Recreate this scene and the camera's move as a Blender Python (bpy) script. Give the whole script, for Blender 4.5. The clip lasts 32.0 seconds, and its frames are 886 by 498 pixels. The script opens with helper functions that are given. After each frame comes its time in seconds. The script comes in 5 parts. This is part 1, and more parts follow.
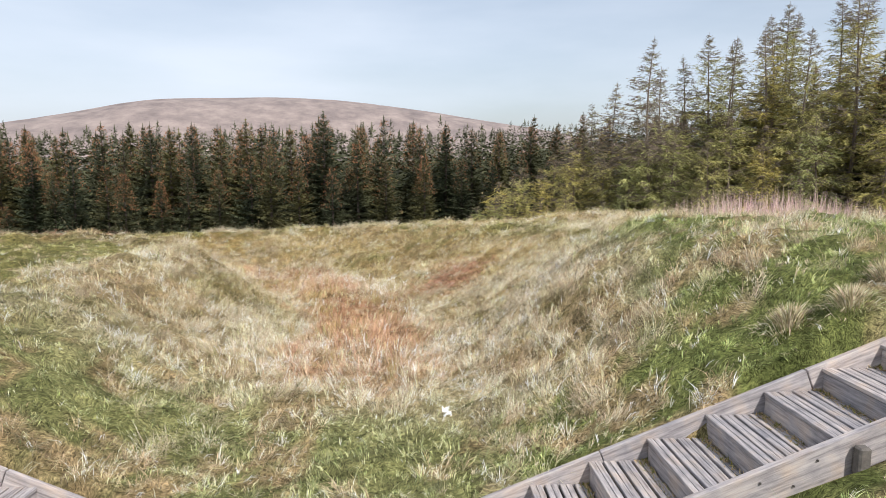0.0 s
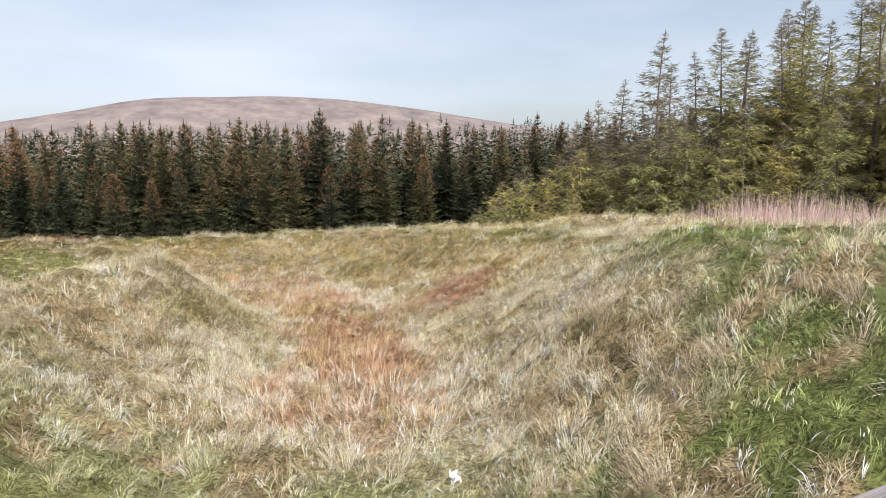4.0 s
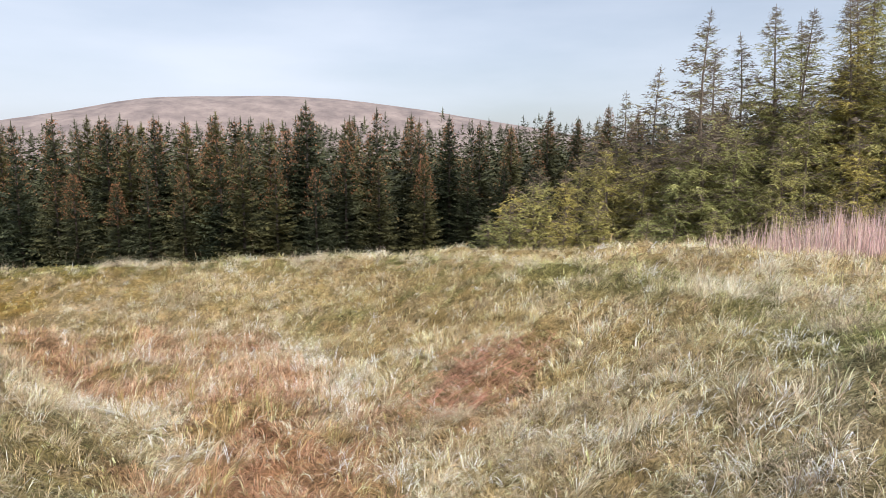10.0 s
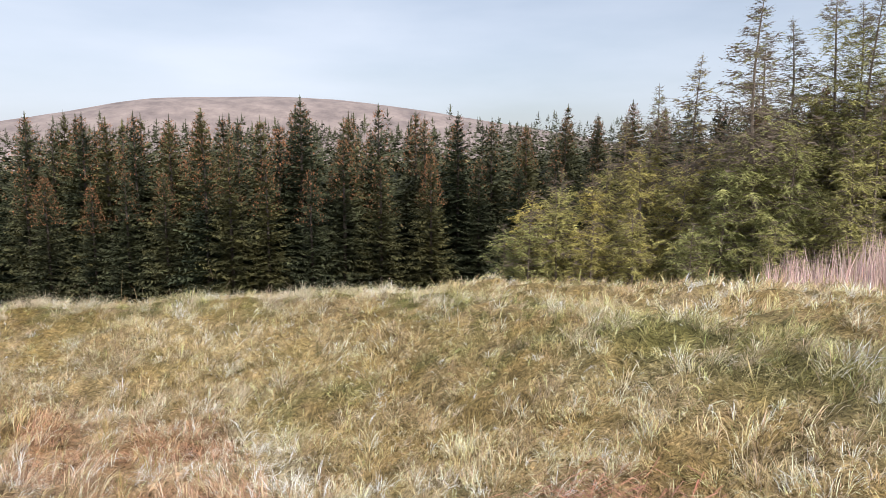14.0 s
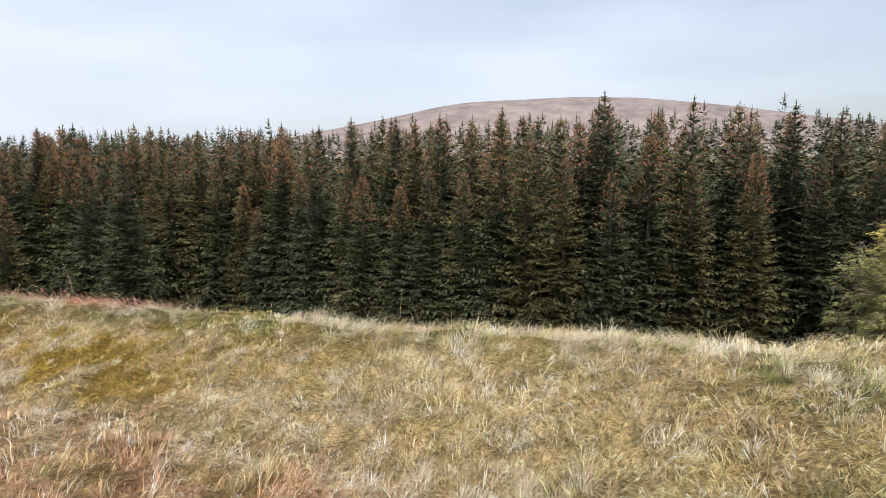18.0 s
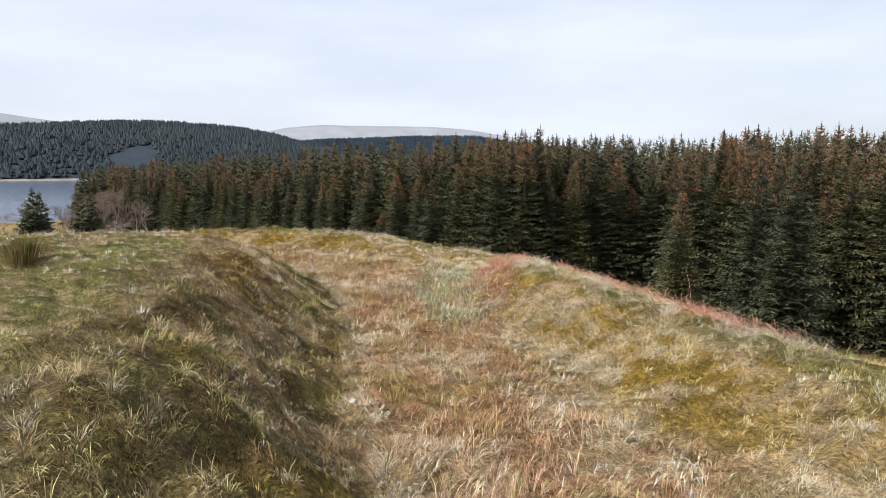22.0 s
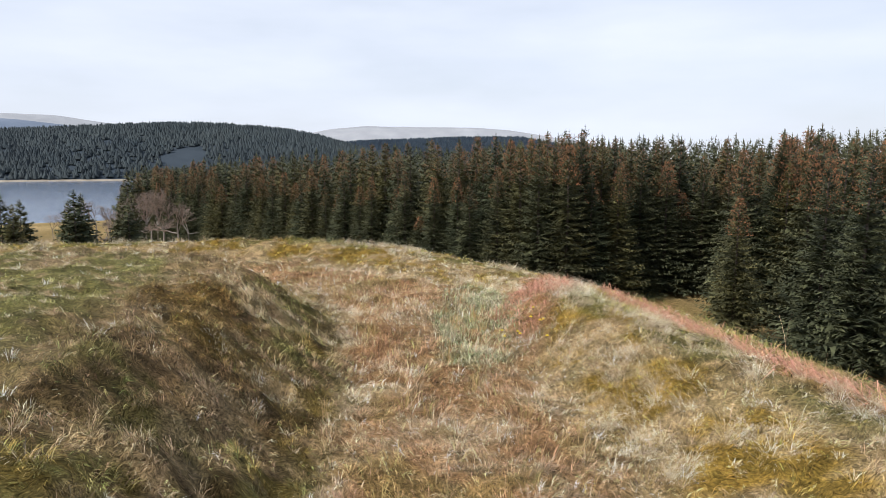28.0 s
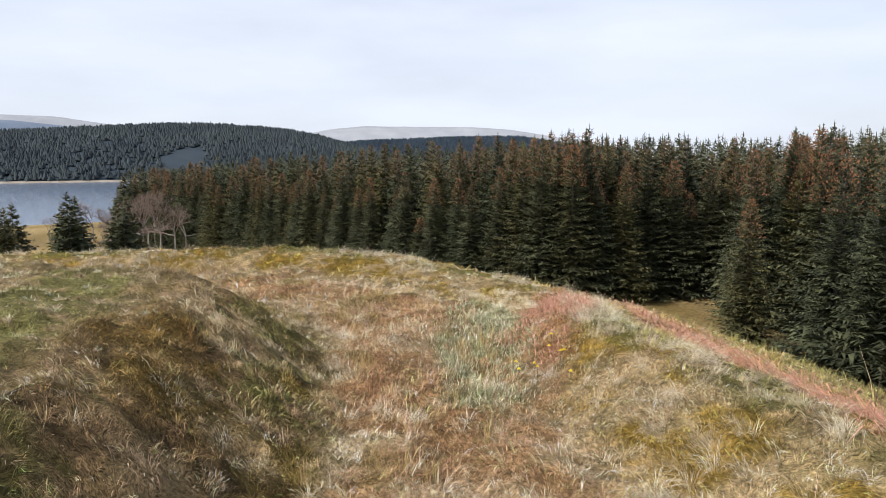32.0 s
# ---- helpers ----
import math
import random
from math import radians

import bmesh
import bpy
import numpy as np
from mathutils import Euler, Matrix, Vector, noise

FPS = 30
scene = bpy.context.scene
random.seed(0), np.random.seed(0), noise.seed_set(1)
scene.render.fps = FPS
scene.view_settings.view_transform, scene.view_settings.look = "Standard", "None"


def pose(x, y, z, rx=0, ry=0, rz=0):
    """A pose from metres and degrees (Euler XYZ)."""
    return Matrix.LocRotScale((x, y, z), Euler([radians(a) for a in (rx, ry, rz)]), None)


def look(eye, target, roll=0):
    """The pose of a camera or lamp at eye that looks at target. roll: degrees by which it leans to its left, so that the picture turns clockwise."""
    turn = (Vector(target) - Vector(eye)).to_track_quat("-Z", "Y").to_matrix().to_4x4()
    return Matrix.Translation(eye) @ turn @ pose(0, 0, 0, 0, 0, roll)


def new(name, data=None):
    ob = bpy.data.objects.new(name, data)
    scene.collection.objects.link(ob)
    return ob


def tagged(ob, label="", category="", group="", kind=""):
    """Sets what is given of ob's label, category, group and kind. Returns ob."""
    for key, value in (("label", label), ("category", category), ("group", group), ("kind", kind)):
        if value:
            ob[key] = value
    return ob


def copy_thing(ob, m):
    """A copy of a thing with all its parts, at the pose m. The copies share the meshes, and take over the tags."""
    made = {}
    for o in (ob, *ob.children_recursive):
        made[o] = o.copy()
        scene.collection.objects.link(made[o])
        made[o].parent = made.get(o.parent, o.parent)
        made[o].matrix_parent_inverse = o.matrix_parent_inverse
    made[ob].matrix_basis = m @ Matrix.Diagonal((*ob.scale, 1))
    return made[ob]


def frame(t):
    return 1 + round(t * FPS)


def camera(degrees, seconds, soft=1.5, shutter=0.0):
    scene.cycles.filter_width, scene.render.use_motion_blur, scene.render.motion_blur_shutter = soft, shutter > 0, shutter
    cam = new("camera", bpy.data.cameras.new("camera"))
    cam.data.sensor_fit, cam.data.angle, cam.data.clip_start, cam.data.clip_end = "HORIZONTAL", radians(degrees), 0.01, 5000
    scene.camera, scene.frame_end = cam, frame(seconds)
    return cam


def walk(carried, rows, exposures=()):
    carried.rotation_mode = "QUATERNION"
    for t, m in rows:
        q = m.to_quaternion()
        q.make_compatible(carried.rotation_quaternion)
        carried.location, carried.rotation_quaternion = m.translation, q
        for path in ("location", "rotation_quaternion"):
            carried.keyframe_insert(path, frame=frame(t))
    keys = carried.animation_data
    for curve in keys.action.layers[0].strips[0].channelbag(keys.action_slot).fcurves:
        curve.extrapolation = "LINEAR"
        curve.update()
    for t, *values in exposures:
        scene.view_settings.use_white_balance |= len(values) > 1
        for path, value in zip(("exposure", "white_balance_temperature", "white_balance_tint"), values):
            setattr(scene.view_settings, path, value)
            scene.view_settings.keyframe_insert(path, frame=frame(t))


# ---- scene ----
EXPOSURES = [(0, 0.0, 6500, 10), (9, 0.0, 6500, 12), (21, 0.0, 6500, 12), (32, 0.0, 6500, 12)]
# ---- camera ----
# path begin
LENS = 66.52
PATH = [
    (0, -0.008, -0.021, 3.000, 0.04, -7.68, -0.07),
    (0.5, -0.017, 0.125, 3.002, 0.03, -7.69, -0.08),
    (1, -0.022, 0.282, 3.005, 0.02, -7.70, -0.09),
    (1.5, -0.025, 0.458, 3.006, 0.01, -7.72, -0.10),
    (2, -0.027, 0.655, 3.006, 0.03, -7.73, -0.10),
    (2.5, -0.034, 0.869, 3.004, 0.02, -7.74, -0.10),
    (4.5, -0.095, 1.809, 2.992, 0.00, -7.78, -0.09),
    (5, -0.115, 2.099, 2.989, -0.00, -7.79, -0.09),
    (5.5, -0.137, 2.449, 2.987, -0.00, -7.79, -0.08),
    (6, -0.153, 2.861, 2.990, 0.02, -7.79, -0.07),
    (6.5, -0.162, 3.318, 2.992, 0.01, -7.79, -0.05),
    (7, -0.165, 3.800, 2.994, -0.02, -7.79, -0.04),
    (7.5, -0.168, 4.302, 2.996, -0.01, -7.79, -0.02),
    (8, -0.178, 4.817, 2.996, -0.02, -7.78, -0.00),
    (8.5, -0.197, 5.340, 2.996, -0.04, -7.78, 0.02),
    (9, -0.220, 5.866, 3.000, -0.04, -7.77, 0.04),
    (9.5, -0.245, 6.394, 3.005, -0.09, -7.76, 0.07),
    (10, -0.272, 6.919, 3.012, -0.10, -7.75, 0.09),
    (10.5, -0.298, 7.437, 3.018, -0.11, -7.74, 0.10),
    (11, -0.322, 7.950, 3.023, -0.13, -7.73, 0.11),
    (11.5, -0.348, 8.459, 3.024, -0.10, -7.72, 0.11),
    (12, -0.380, 8.962, 3.021, -0.11, -7.71, 0.11),
    (12.5, -0.427, 9.456, 3.016, -0.13, -7.70, 0.11),
    (13, -0.494, 9.927, 3.013, -0.13, -7.69, 0.10),
    (13.5, -0.590, 10.354, 3.016, -0.10, -7.69, 0.08),
    (15.5, -1.102, 11.830, 3.043, 0.15, -7.72, -0.02),
    (16, -1.205, 12.153, 3.042, 1.27, -7.73, -0.05),
    (16.5, -1.297, 12.461, 3.035, 3.94, -7.72, -0.09),
    (17, -1.386, 12.769, 3.027, 8.54, -7.71, -0.12),
    (17.5, -1.461, 13.066, 3.021, 15.20, -7.70, -0.14),
    (18, -1.520, 13.349, 3.019, 24.47, -7.69, -0.15),
    (18.5, -1.579, 13.613, 3.020, 33.48, -7.67, -0.14),
    (19, -1.646, 13.855, 3.020, 43.17, -7.66, -0.10),
    (19.5, -1.727, 14.079, 3.018, 52.46, -7.65, -0.04),
    (20, -1.829, 14.292, 3.009, 61.11, -7.64, 0.02),
    (20.5, -1.950, 14.489, 2.995, 69.45, -7.63, 0.08),
    (21, -2.088, 14.667, 2.982, 76.66, -7.61, 0.13),
    (21.5, -2.239, 14.822, 2.973, 78.16, -7.60, 0.17),
    (22, -2.399, 14.951, 2.971, 78.16, -7.59, 0.20),
    (22.5, -2.564, 15.058, 2.973, 78.17, -7.58, 0.22),
    (23, -2.736, 15.149, 2.981, 78.74, -7.57, 0.23),
    (23.5, -2.918, 15.233, 2.991, 79.87, -7.56, 0.24),
    (24, -3.109, 15.314, 3.001, 81.29, -7.55, 0.24),
    (24.5, -3.303, 15.393, 3.010, 81.80, -7.55, 0.24),
    (25, -3.499, 15.468, 3.017, 81.80, -7.54, 0.23),
    (25.5, -3.694, 15.533, 3.023, 81.80, -7.54, 0.23),
    (27.5, -4.471, 15.725, 3.056, 81.77, -7.53, 0.19),
    (28, -4.667, 15.760, 3.069, 81.77, -7.53, 0.18),
    (28.5, -4.861, 15.785, 3.085, 81.76, -7.54, 0.17),
    (29, -5.055, 15.806, 3.099, 81.75, -7.54, 0.14),
    (29.5, -5.247, 15.824, 3.110, 81.76, -7.55, 0.12),
    (30, -5.438, 15.841, 3.118, 81.76, -7.56, 0.09),
    (30.5, -5.626, 15.858, 3.125, 81.77, -7.56, 0.05),
    (31, -5.811, 15.879, 3.131, 81.80, -7.56, 0.02),
    (31.5, -5.995, 15.902, 3.134, 81.79, -7.56, -0.01),
    (32, -6.180, 15.927, 3.134, 81.81, -7.56, -0.05),
]
# path end
cam = camera(LENS, 32.0, soft=0.7)
walk(cam, [(t, pose(x, y, z, 0, 0, yaw) @ pose(0, 0, 0, 90 + pitch, 0, 0) @ pose(0, 0, 0, 0, 0, roll))
           for t, x, y, z, yaw, pitch, roll in PATH], EXPOSURES)
# ---- light ----
SUN_AZ, SUN_EL = 152.0, 45.0      # compass bearing of the sun (from +y, clockwise) and its height, degrees
world = bpy.data.worlds.new("sky")
scene.world = world
world.use_nodes = True
wn, wl = world.node_tree.nodes, world.node_tree.links
wn.clear()
sky = wn.new("ShaderNodeTexSky")
sky.sky_type = "NISHITA"
sky.sun_disc = False
sky.sun_elevation = radians(SUN_EL)
sky.sun_rotation = radians(SUN_AZ)
sky.air_density, sky.dust_density, sky.ozone_density = 1.0, 2.0, 1.0
coord = wn.new("ShaderNodeTexCoord")
squash = wn.new("ShaderNodeMapping")
squash.inputs["Scale"].default_value = (1.2, 1.2, 5.0)
wl.new(coord.outputs["Generated"], squash.inputs[0])
veil = wn.new("ShaderNodeTexNoise")
veil.inputs["Scale"].default_value = 1.6
veil.inputs["Detail"].default_value = 5.0
wl.new(squash.outputs[0], veil.inputs["Vector"])
veil_ramp = wn.new("ShaderNodeMapRange")
veil_ramp.inputs["From Min"].default_value, veil_ramp.inputs["From Max"].default_value = 0.38, 0.72
veil_ramp.inputs["To Min"].default_value, veil_ramp.inputs["To Max"].default_value = 0.38, 0.72
wl.new(veil.outputs["Fac"], veil_ramp.inputs["Value"])
cloud = wn.new("ShaderNodeMix")
cloud.data_type = "RGBA"
cloud.inputs["B"].default_value = (7.45, 8.12, 9.25, 1)
split = wn.new("ShaderNodeSeparateXYZ")
wl.new(coord.outputs["Generated"], split.inputs[0])
west_sky = wn.new("ShaderNodeMapRange")
west_sky.inputs["From Min"].default_value, west_sky.inputs["From Max"].default_value = 0.1, -0.9
west_sky.inputs["To Min"].default_value, west_sky.inputs["To Max"].default_value = 0.0, 0.3
wl.new(split.outputs[0], west_sky.inputs["Value"])
thicker = wn.new("ShaderNodeMath")
thicker.use_clamp = True
wl.new(veil_ramp.outputs[0], thicker.inputs[0])
wl.new(west_sky.outputs[0], thicker.inputs[1])
wl.new(thicker.outputs[0], cloud.inputs["Factor"])
wl.new(sky.outputs[0], cloud.inputs["A"])
bg = wn.new("ShaderNodeBackground")
bg.inputs["Strength"].default_value = 0.12
wl.new(cloud.outputs["Result"], bg.inputs["Color"])
wo = wn.new("ShaderNodeOutputWorld")
wl.new(bg.outputs[0], wo.inputs["Surface"])

sun = new("sun", bpy.data.lights.new("sun", "SUN"))
sun.data.energy, sun.data.angle, sun.data.color = 4.6, radians(0.6), (1.0, 0.96, 0.90)
a, e = radians(SUN_AZ), radians(SUN_EL)
sun.matrix_world = look((math.sin(a) * math.cos(e) * 50, math.cos(a) * math.cos(e) * 50, math.sin(e) * 50), (0, 0, 0))


# ---- materials ----
def material(name, rough=0.8, spec=0.3):
    m = bpy.data.materials.new(name)
    m.use_nodes = True
    p = m.node_tree.nodes["Principled BSDF"]
    p.inputs["Roughness"].default_value = rough
    p.inputs["Specular IOR Level"].default_value = spec
    return m, m.node_tree.nodes, m.node_tree.links, p


def noise_node(n, l, scale, detail=4.0, vec=None, rough=0.55):
    t = n.new("ShaderNodeTexNoise")
    t.inputs["Scale"].default_value, t.inputs["Detail"].default_value, t.inputs["Roughness"].default_value = scale, detail, rough
    if vec is not None:
        l.new(vec, t.inputs["Vector"])
    return t


def ramp(n, l, fac, stops):
    r = n.new("ShaderNodeValToRGB")
    while len(r.color_ramp.elements) < len(stops):
        r.color_ramp.elements.new(0.5)
    for el, (p, c) in zip(r.color_ramp.elements, stops):
        el.position, el.color = p, (*c, 1)
    l.new(fac, r.inputs[0])
    return r


def mixed(n, l, kind, fac, a, b):
    m = n.new("ShaderNodeMix")
    m.data_type, m.blend_type = "RGBA", kind
    for key, v in (("Factor", fac), ("A", a), ("B", b)):
        if hasattr(v, "default_value"):
            l.new(v, m.inputs[key])
        elif isinstance(v, tuple):
            m.inputs[key].default_value = (*v, 1)
        else:
            m.inputs[key].default_value = v
    return m.outputs["Result"]


def bump(n, l, height, p, strength, dist):
    b = n.new("ShaderNodeBump")
    b.inputs["Strength"].default_value, b.inputs["Distance"].default_value = strength, dist
    l.new(height, b.inputs["Height"])
    l.new(b.outputs[0], p.inputs["Normal"])


def ground_material():
    """Old thatch: fibres combed a different way in every clump, over uneven turf."""
    m, n, l, p = material("turf_and_thatch", 0.95, 0.1)
    at = n.new("ShaderNodeAttribute")
    at.attribute_name = "tint"
    geo = n.new("ShaderNodeNewGeometry")
    wob = noise_node(n, l, 9.0, 2.0, geo.outputs["Position"])
    warp = n.new("ShaderNodeVectorMath")
    warp.operation = "MULTIPLY_ADD"
    l.new(wob.outputs["Color"], warp.inputs[0])
    warp.inputs[1].default_value = (0.12, 0.12, 0.12)
    l.new(geo.outputs["Position"], warp.inputs[2])
    cell = n.new("ShaderNodeTexVoronoi")
    cell.inputs["Scale"].default_value = 5.5
    l.new(warp.outputs[0], cell.inputs["Vector"])
    parts = n.new("ShaderNodeSeparateColor")
    l.new(cell.outputs["Color"], parts.inputs[0])
    ang = n.new("ShaderNodeMath")
    ang.operation = "MULTIPLY"
    ang.inputs[1].default_value = 6.283
    l.new(parts.outputs[0], ang.inputs[0])
    rot = n.new("ShaderNodeVectorRotate")
    rot.rotation_type = "Z_AXIS"
    l.new(warp.outputs[0], rot.inputs["Vector"])
    l.new(ang.outputs[0], rot.inputs["Angle"])
    mp = n.new("ShaderNodeMapping")
    mp.inputs["Scale"].default_value = (9.0, 85.0, 35.0)
    l.new(rot.outputs[0], mp.inputs[0])
    fibre = noise_node(n, l, 1.0, 3.0, mp.outputs[0], 0.6)
    fine = noise_node(n, l, 20.0, 5.0, geo.outputs["Position"], 0.7)
    coarse = noise_node(n, l, 2.2, 4.0, geo.outputs["Position"])
    r0 = ramp(n, l, fibre.outputs["Fac"], [(0.33, (0.30, 0.28, 0.25)), (0.5, (0.9, 0.9, 0.88)), (0.66, (1.55, 1.5, 1.42))])
    r1 = ramp(n, l, fine.outputs["Fac"], [(0.32, (0.55, 0.55, 0.5)), (0.68, (1.35, 1.32, 1.28))])
    r2 = ramp(n, l, coarse.outputs["Fac"], [(0.3, (0.8, 0.84, 0.76)), (0.7, (1.15, 1.12, 1.08))])
    r3 = ramp(n, l, parts.outputs[1], [(0.0, (0.78, 0.8, 0.74)), (1.0, (1.2, 1.18, 1.15))])
    c = at.outputs["Color"]
    for r in (r0, r1, r2, r3):
        c = mixed(n, l, "MULTIPLY", 1.0, c, r.outputs[0])
    l.new(c, p.inputs["Base Color"])
    both = n.new("ShaderNodeMath")
    both.operation = "ADD"
    l.new(fine.outputs["Fac"], both.inputs[0])
    l.new(fibre.outputs["Fac"], both.inputs[1])
    bump(n, l, both.outputs[0], p, 0.9, 0.035)
    return m


def soft_normal(n, l, p, amount):
    """Thin leaves pass light on to each other: turn their normals part of the way up."""
    geo = n.new("ShaderNodeNewGeometry")
    soft = n.new("ShaderNodeMix")
    soft.data_type = "VECTOR"
    soft.inputs[0].default_value = amount
    soft.inputs[5].default_value = (0, 0, 1)
    l.new(geo.outputs["Normal"], soft.inputs[4])
    unit = n.new("ShaderNodeVectorMath")
    unit.operation = "NORMALIZE"
    l.new(soft.outputs[1], unit.inputs[0])
    l.new(unit.outputs[0], p.inputs["Normal"])


def blade_material(name):
    m, n, l, p = material(name, 0.9, 0.1)
    at = n.new("ShaderNodeAttribute")
    at.attribute_name = "tint"
    l.new(at.outputs["Color"], p.inputs["Base Color"])
    soft_normal(n, l, p, 0.3)
    return m


def needle_material(name, dark, light, spread=0.45, scale=0.9, soft=0.3):
    m, n, l, p = material(name, 0.75, 0.2)
    geo = n.new("ShaderNodeNewGeometry")
    info = n.new("ShaderNodeObjectInfo")
    t1 = noise_node(n, l, scale, 3.0, geo.outputs["Position"])
    r = ramp(n, l, t1.outputs["Fac"], [(0.3, dark), (0.7, light)])
    isl = ramp(n, l, geo.outputs["Random Per Island"], [(0.0, (1 - spread,) * 3), (1.0, (1 + spread,) * 3)])
    ob = ramp(n, l, info.outputs["Random"], [(0.0, (0.75, 0.85, 0.9)), (0.5, (1.0, 1.0, 1.0)), (1.0, (1.3, 1.15, 0.9))])
    c = mixed(n, l, "MULTIPLY", 1.0, r.outputs[0], isl.outputs[0])
    c = mixed(n, l, "MULTIPLY", 1.0, c, ob.outputs[0])
    l.new(c, p.inputs["Base Color"])
    soft_normal(n, l, p, soft)
    return m


def bark_material(name, dark, light):
    m, n, l, p = material(name, 0.9, 0.15)
    geo = n.new("ShaderNodeNewGeometry")
    t = noise_node(n, l, 9.0, 5.0, geo.outputs["Position"], 0.7)
    r = ramp(n, l, t.outputs["Fac"], [(0.3, dark), (0.7, light)])
    l.new(r.outputs[0], p.inputs["Base Color"])
    bump(n, l, t.outputs["Fac"], p, 0.6, 0.02)
    return m


def timber_material(name, stretch):
    m, n, l, p = material(name, 0.85, 0.2)
    tc = n.new("ShaderNodeTexCoord")
    info = n.new("ShaderNodeObjectInfo")
    mp = n.new("ShaderNodeMapping")
    mp.inputs["Scale"].default_value = stretch
    add = n.new("ShaderNodeVectorMath")
    l.new(tc.outputs["Object"], add.inputs[0])
    l.new(info.outputs["Random"], add.inputs[1])
    l.new(add.outputs[0], mp.inputs[0])
    grain = noise_node(n, l, 1.0, 5.0, mp.outputs[0], 0.65)
    blot = noise_node(n, l, 5.0, 4.0, add.outputs[0])
    r = ramp(n, l, grain.outputs["Fac"], [(0.25, (0.145, 0.132, 0.136)), (0.5, (0.365, 0.338, 0.338)), (0.75, (0.57, 0.525, 0.505))])
    b = ramp(n, l, blot.outputs["Fac"], [(0.3, (0.72, 0.74, 0.78)), (0.5, (1.0, 1.0, 1.0)), (0.72, (1.18, 1.06, 0.92))])
    c = mixed(n, l, "MULTIPLY", 1.0, r.outputs[0], b.outputs[0])
    ob = ramp(n, l, info.outputs["Random"], [(0.0, (0.82, 0.83, 0.86)), (1.0, (1.12, 1.08, 1.05))])
    c = mixed(n, l, "MULTIPLY", 1.0, c, ob.outputs[0])
    l.new(c, p.inputs["Base Color"])
    bump(n, l, grain.outputs["Fac"], p, 0.5, 0.004)
    return m


def plain_material(name, a, b, scale, rough=0.8, strength=0.3, dist=0.02):
    m, n, l, p = material(name, rough, 0.2)
    geo = n.new("ShaderNodeNewGeometry")
    t = noise_node(n, l, scale, 6.0, geo.outputs["Position"], 0.65)
    r = ramp(n, l, t.outputs["Fac"], [(0.3, a), (0.7, b)])
    l.new(r.outputs[0], p.inputs["Base Color"])
    bump(n, l, t.outputs["Fac"], p, strength, dist)
    return m


M_GROUND = ground_material()
M_BLADE = blade_material("grass_blades")
M_SPRUCE = needle_material("spruce_needles", (0.034, 0.041, 0.024), (0.112, 0.114, 0.056))
M_CONES = plain_material("rusty_cones", (0.22, 0.105, 0.055), (0.40, 0.19, 0.095), 6.0)
M_LARCH = needle_material("larch_needles", (0.225, 0.21, 0.072), (0.44, 0.405, 0.145))
M_LARCHTWIG = bark_material("larch_twigs", (0.11, 0.085, 0.065), (0.27, 0.22, 0.175))
M_BARK = bark_material("dark_bark", (0.05, 0.042, 0.036), (0.16, 0.13, 0.11))
M_GREYBARK = bark_material("grey_bark", (0.14, 0.125, 0.11), (0.34, 0.31, 0.28))
M_TIMBER = timber_material("weathered_timber", (3.0, 40.0, 40.0))
M_BOARD = timber_material("weathered_boards", (45.0, 3.0, 45.0))
M_POST = plain_material("damp_post_timber", (0.07, 0.065, 0.06), (0.19, 0.17, 0.155), 14.0, 0.85, 0.4, 0.01)
M_MOOR = plain_material("heather_moor", (0.16, 0.132, 0.13), (0.335, 0.275, 0.25), 0.011, 0.95, 0.6, 6.0)
# far hills: distance haze is mixed into this blue-grey
M_FARMOOR = plain_material("hazy_pale_moor", (0.25, 0.265, 0.285), (0.35, 0.365, 0.385), 0.004, 0.95, 0.4, 6.0)


# haze put into the colour: ridge, far forest floor and spruces tinted blue
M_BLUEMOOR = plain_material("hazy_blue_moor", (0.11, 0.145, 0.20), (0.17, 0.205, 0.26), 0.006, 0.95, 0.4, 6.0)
M_FLOOR = plain_material("hazy_forest_floor", (0.026, 0.038, 0.05), (0.042, 0.056, 0.07), 0.01, 0.95, 0.3, 3.0)
M_FARWOOD = needle_material("hazy_distant_spruces", (0.018, 0.030, 0.046), (0.034, 0.050, 0.066), 0.2, 0.008, 0.7)


def water_material():
    m, n, l, p = material("lake_water", 0.12, 0.5)
    # the blue of the reflected sky is painted into the base colour
    p.inputs["Base Color"].default_value = (0.13, 0.18, 0.27, 1)
    geo = n.new("ShaderNodeNewGeometry")
    t = noise_node(n, l, 0.35, 4.0, geo.outputs["Position"])
    bump(n, l, t.outputs["Fac"], p, 0.35, 0.6)
    return m


M_WATER = water_material()


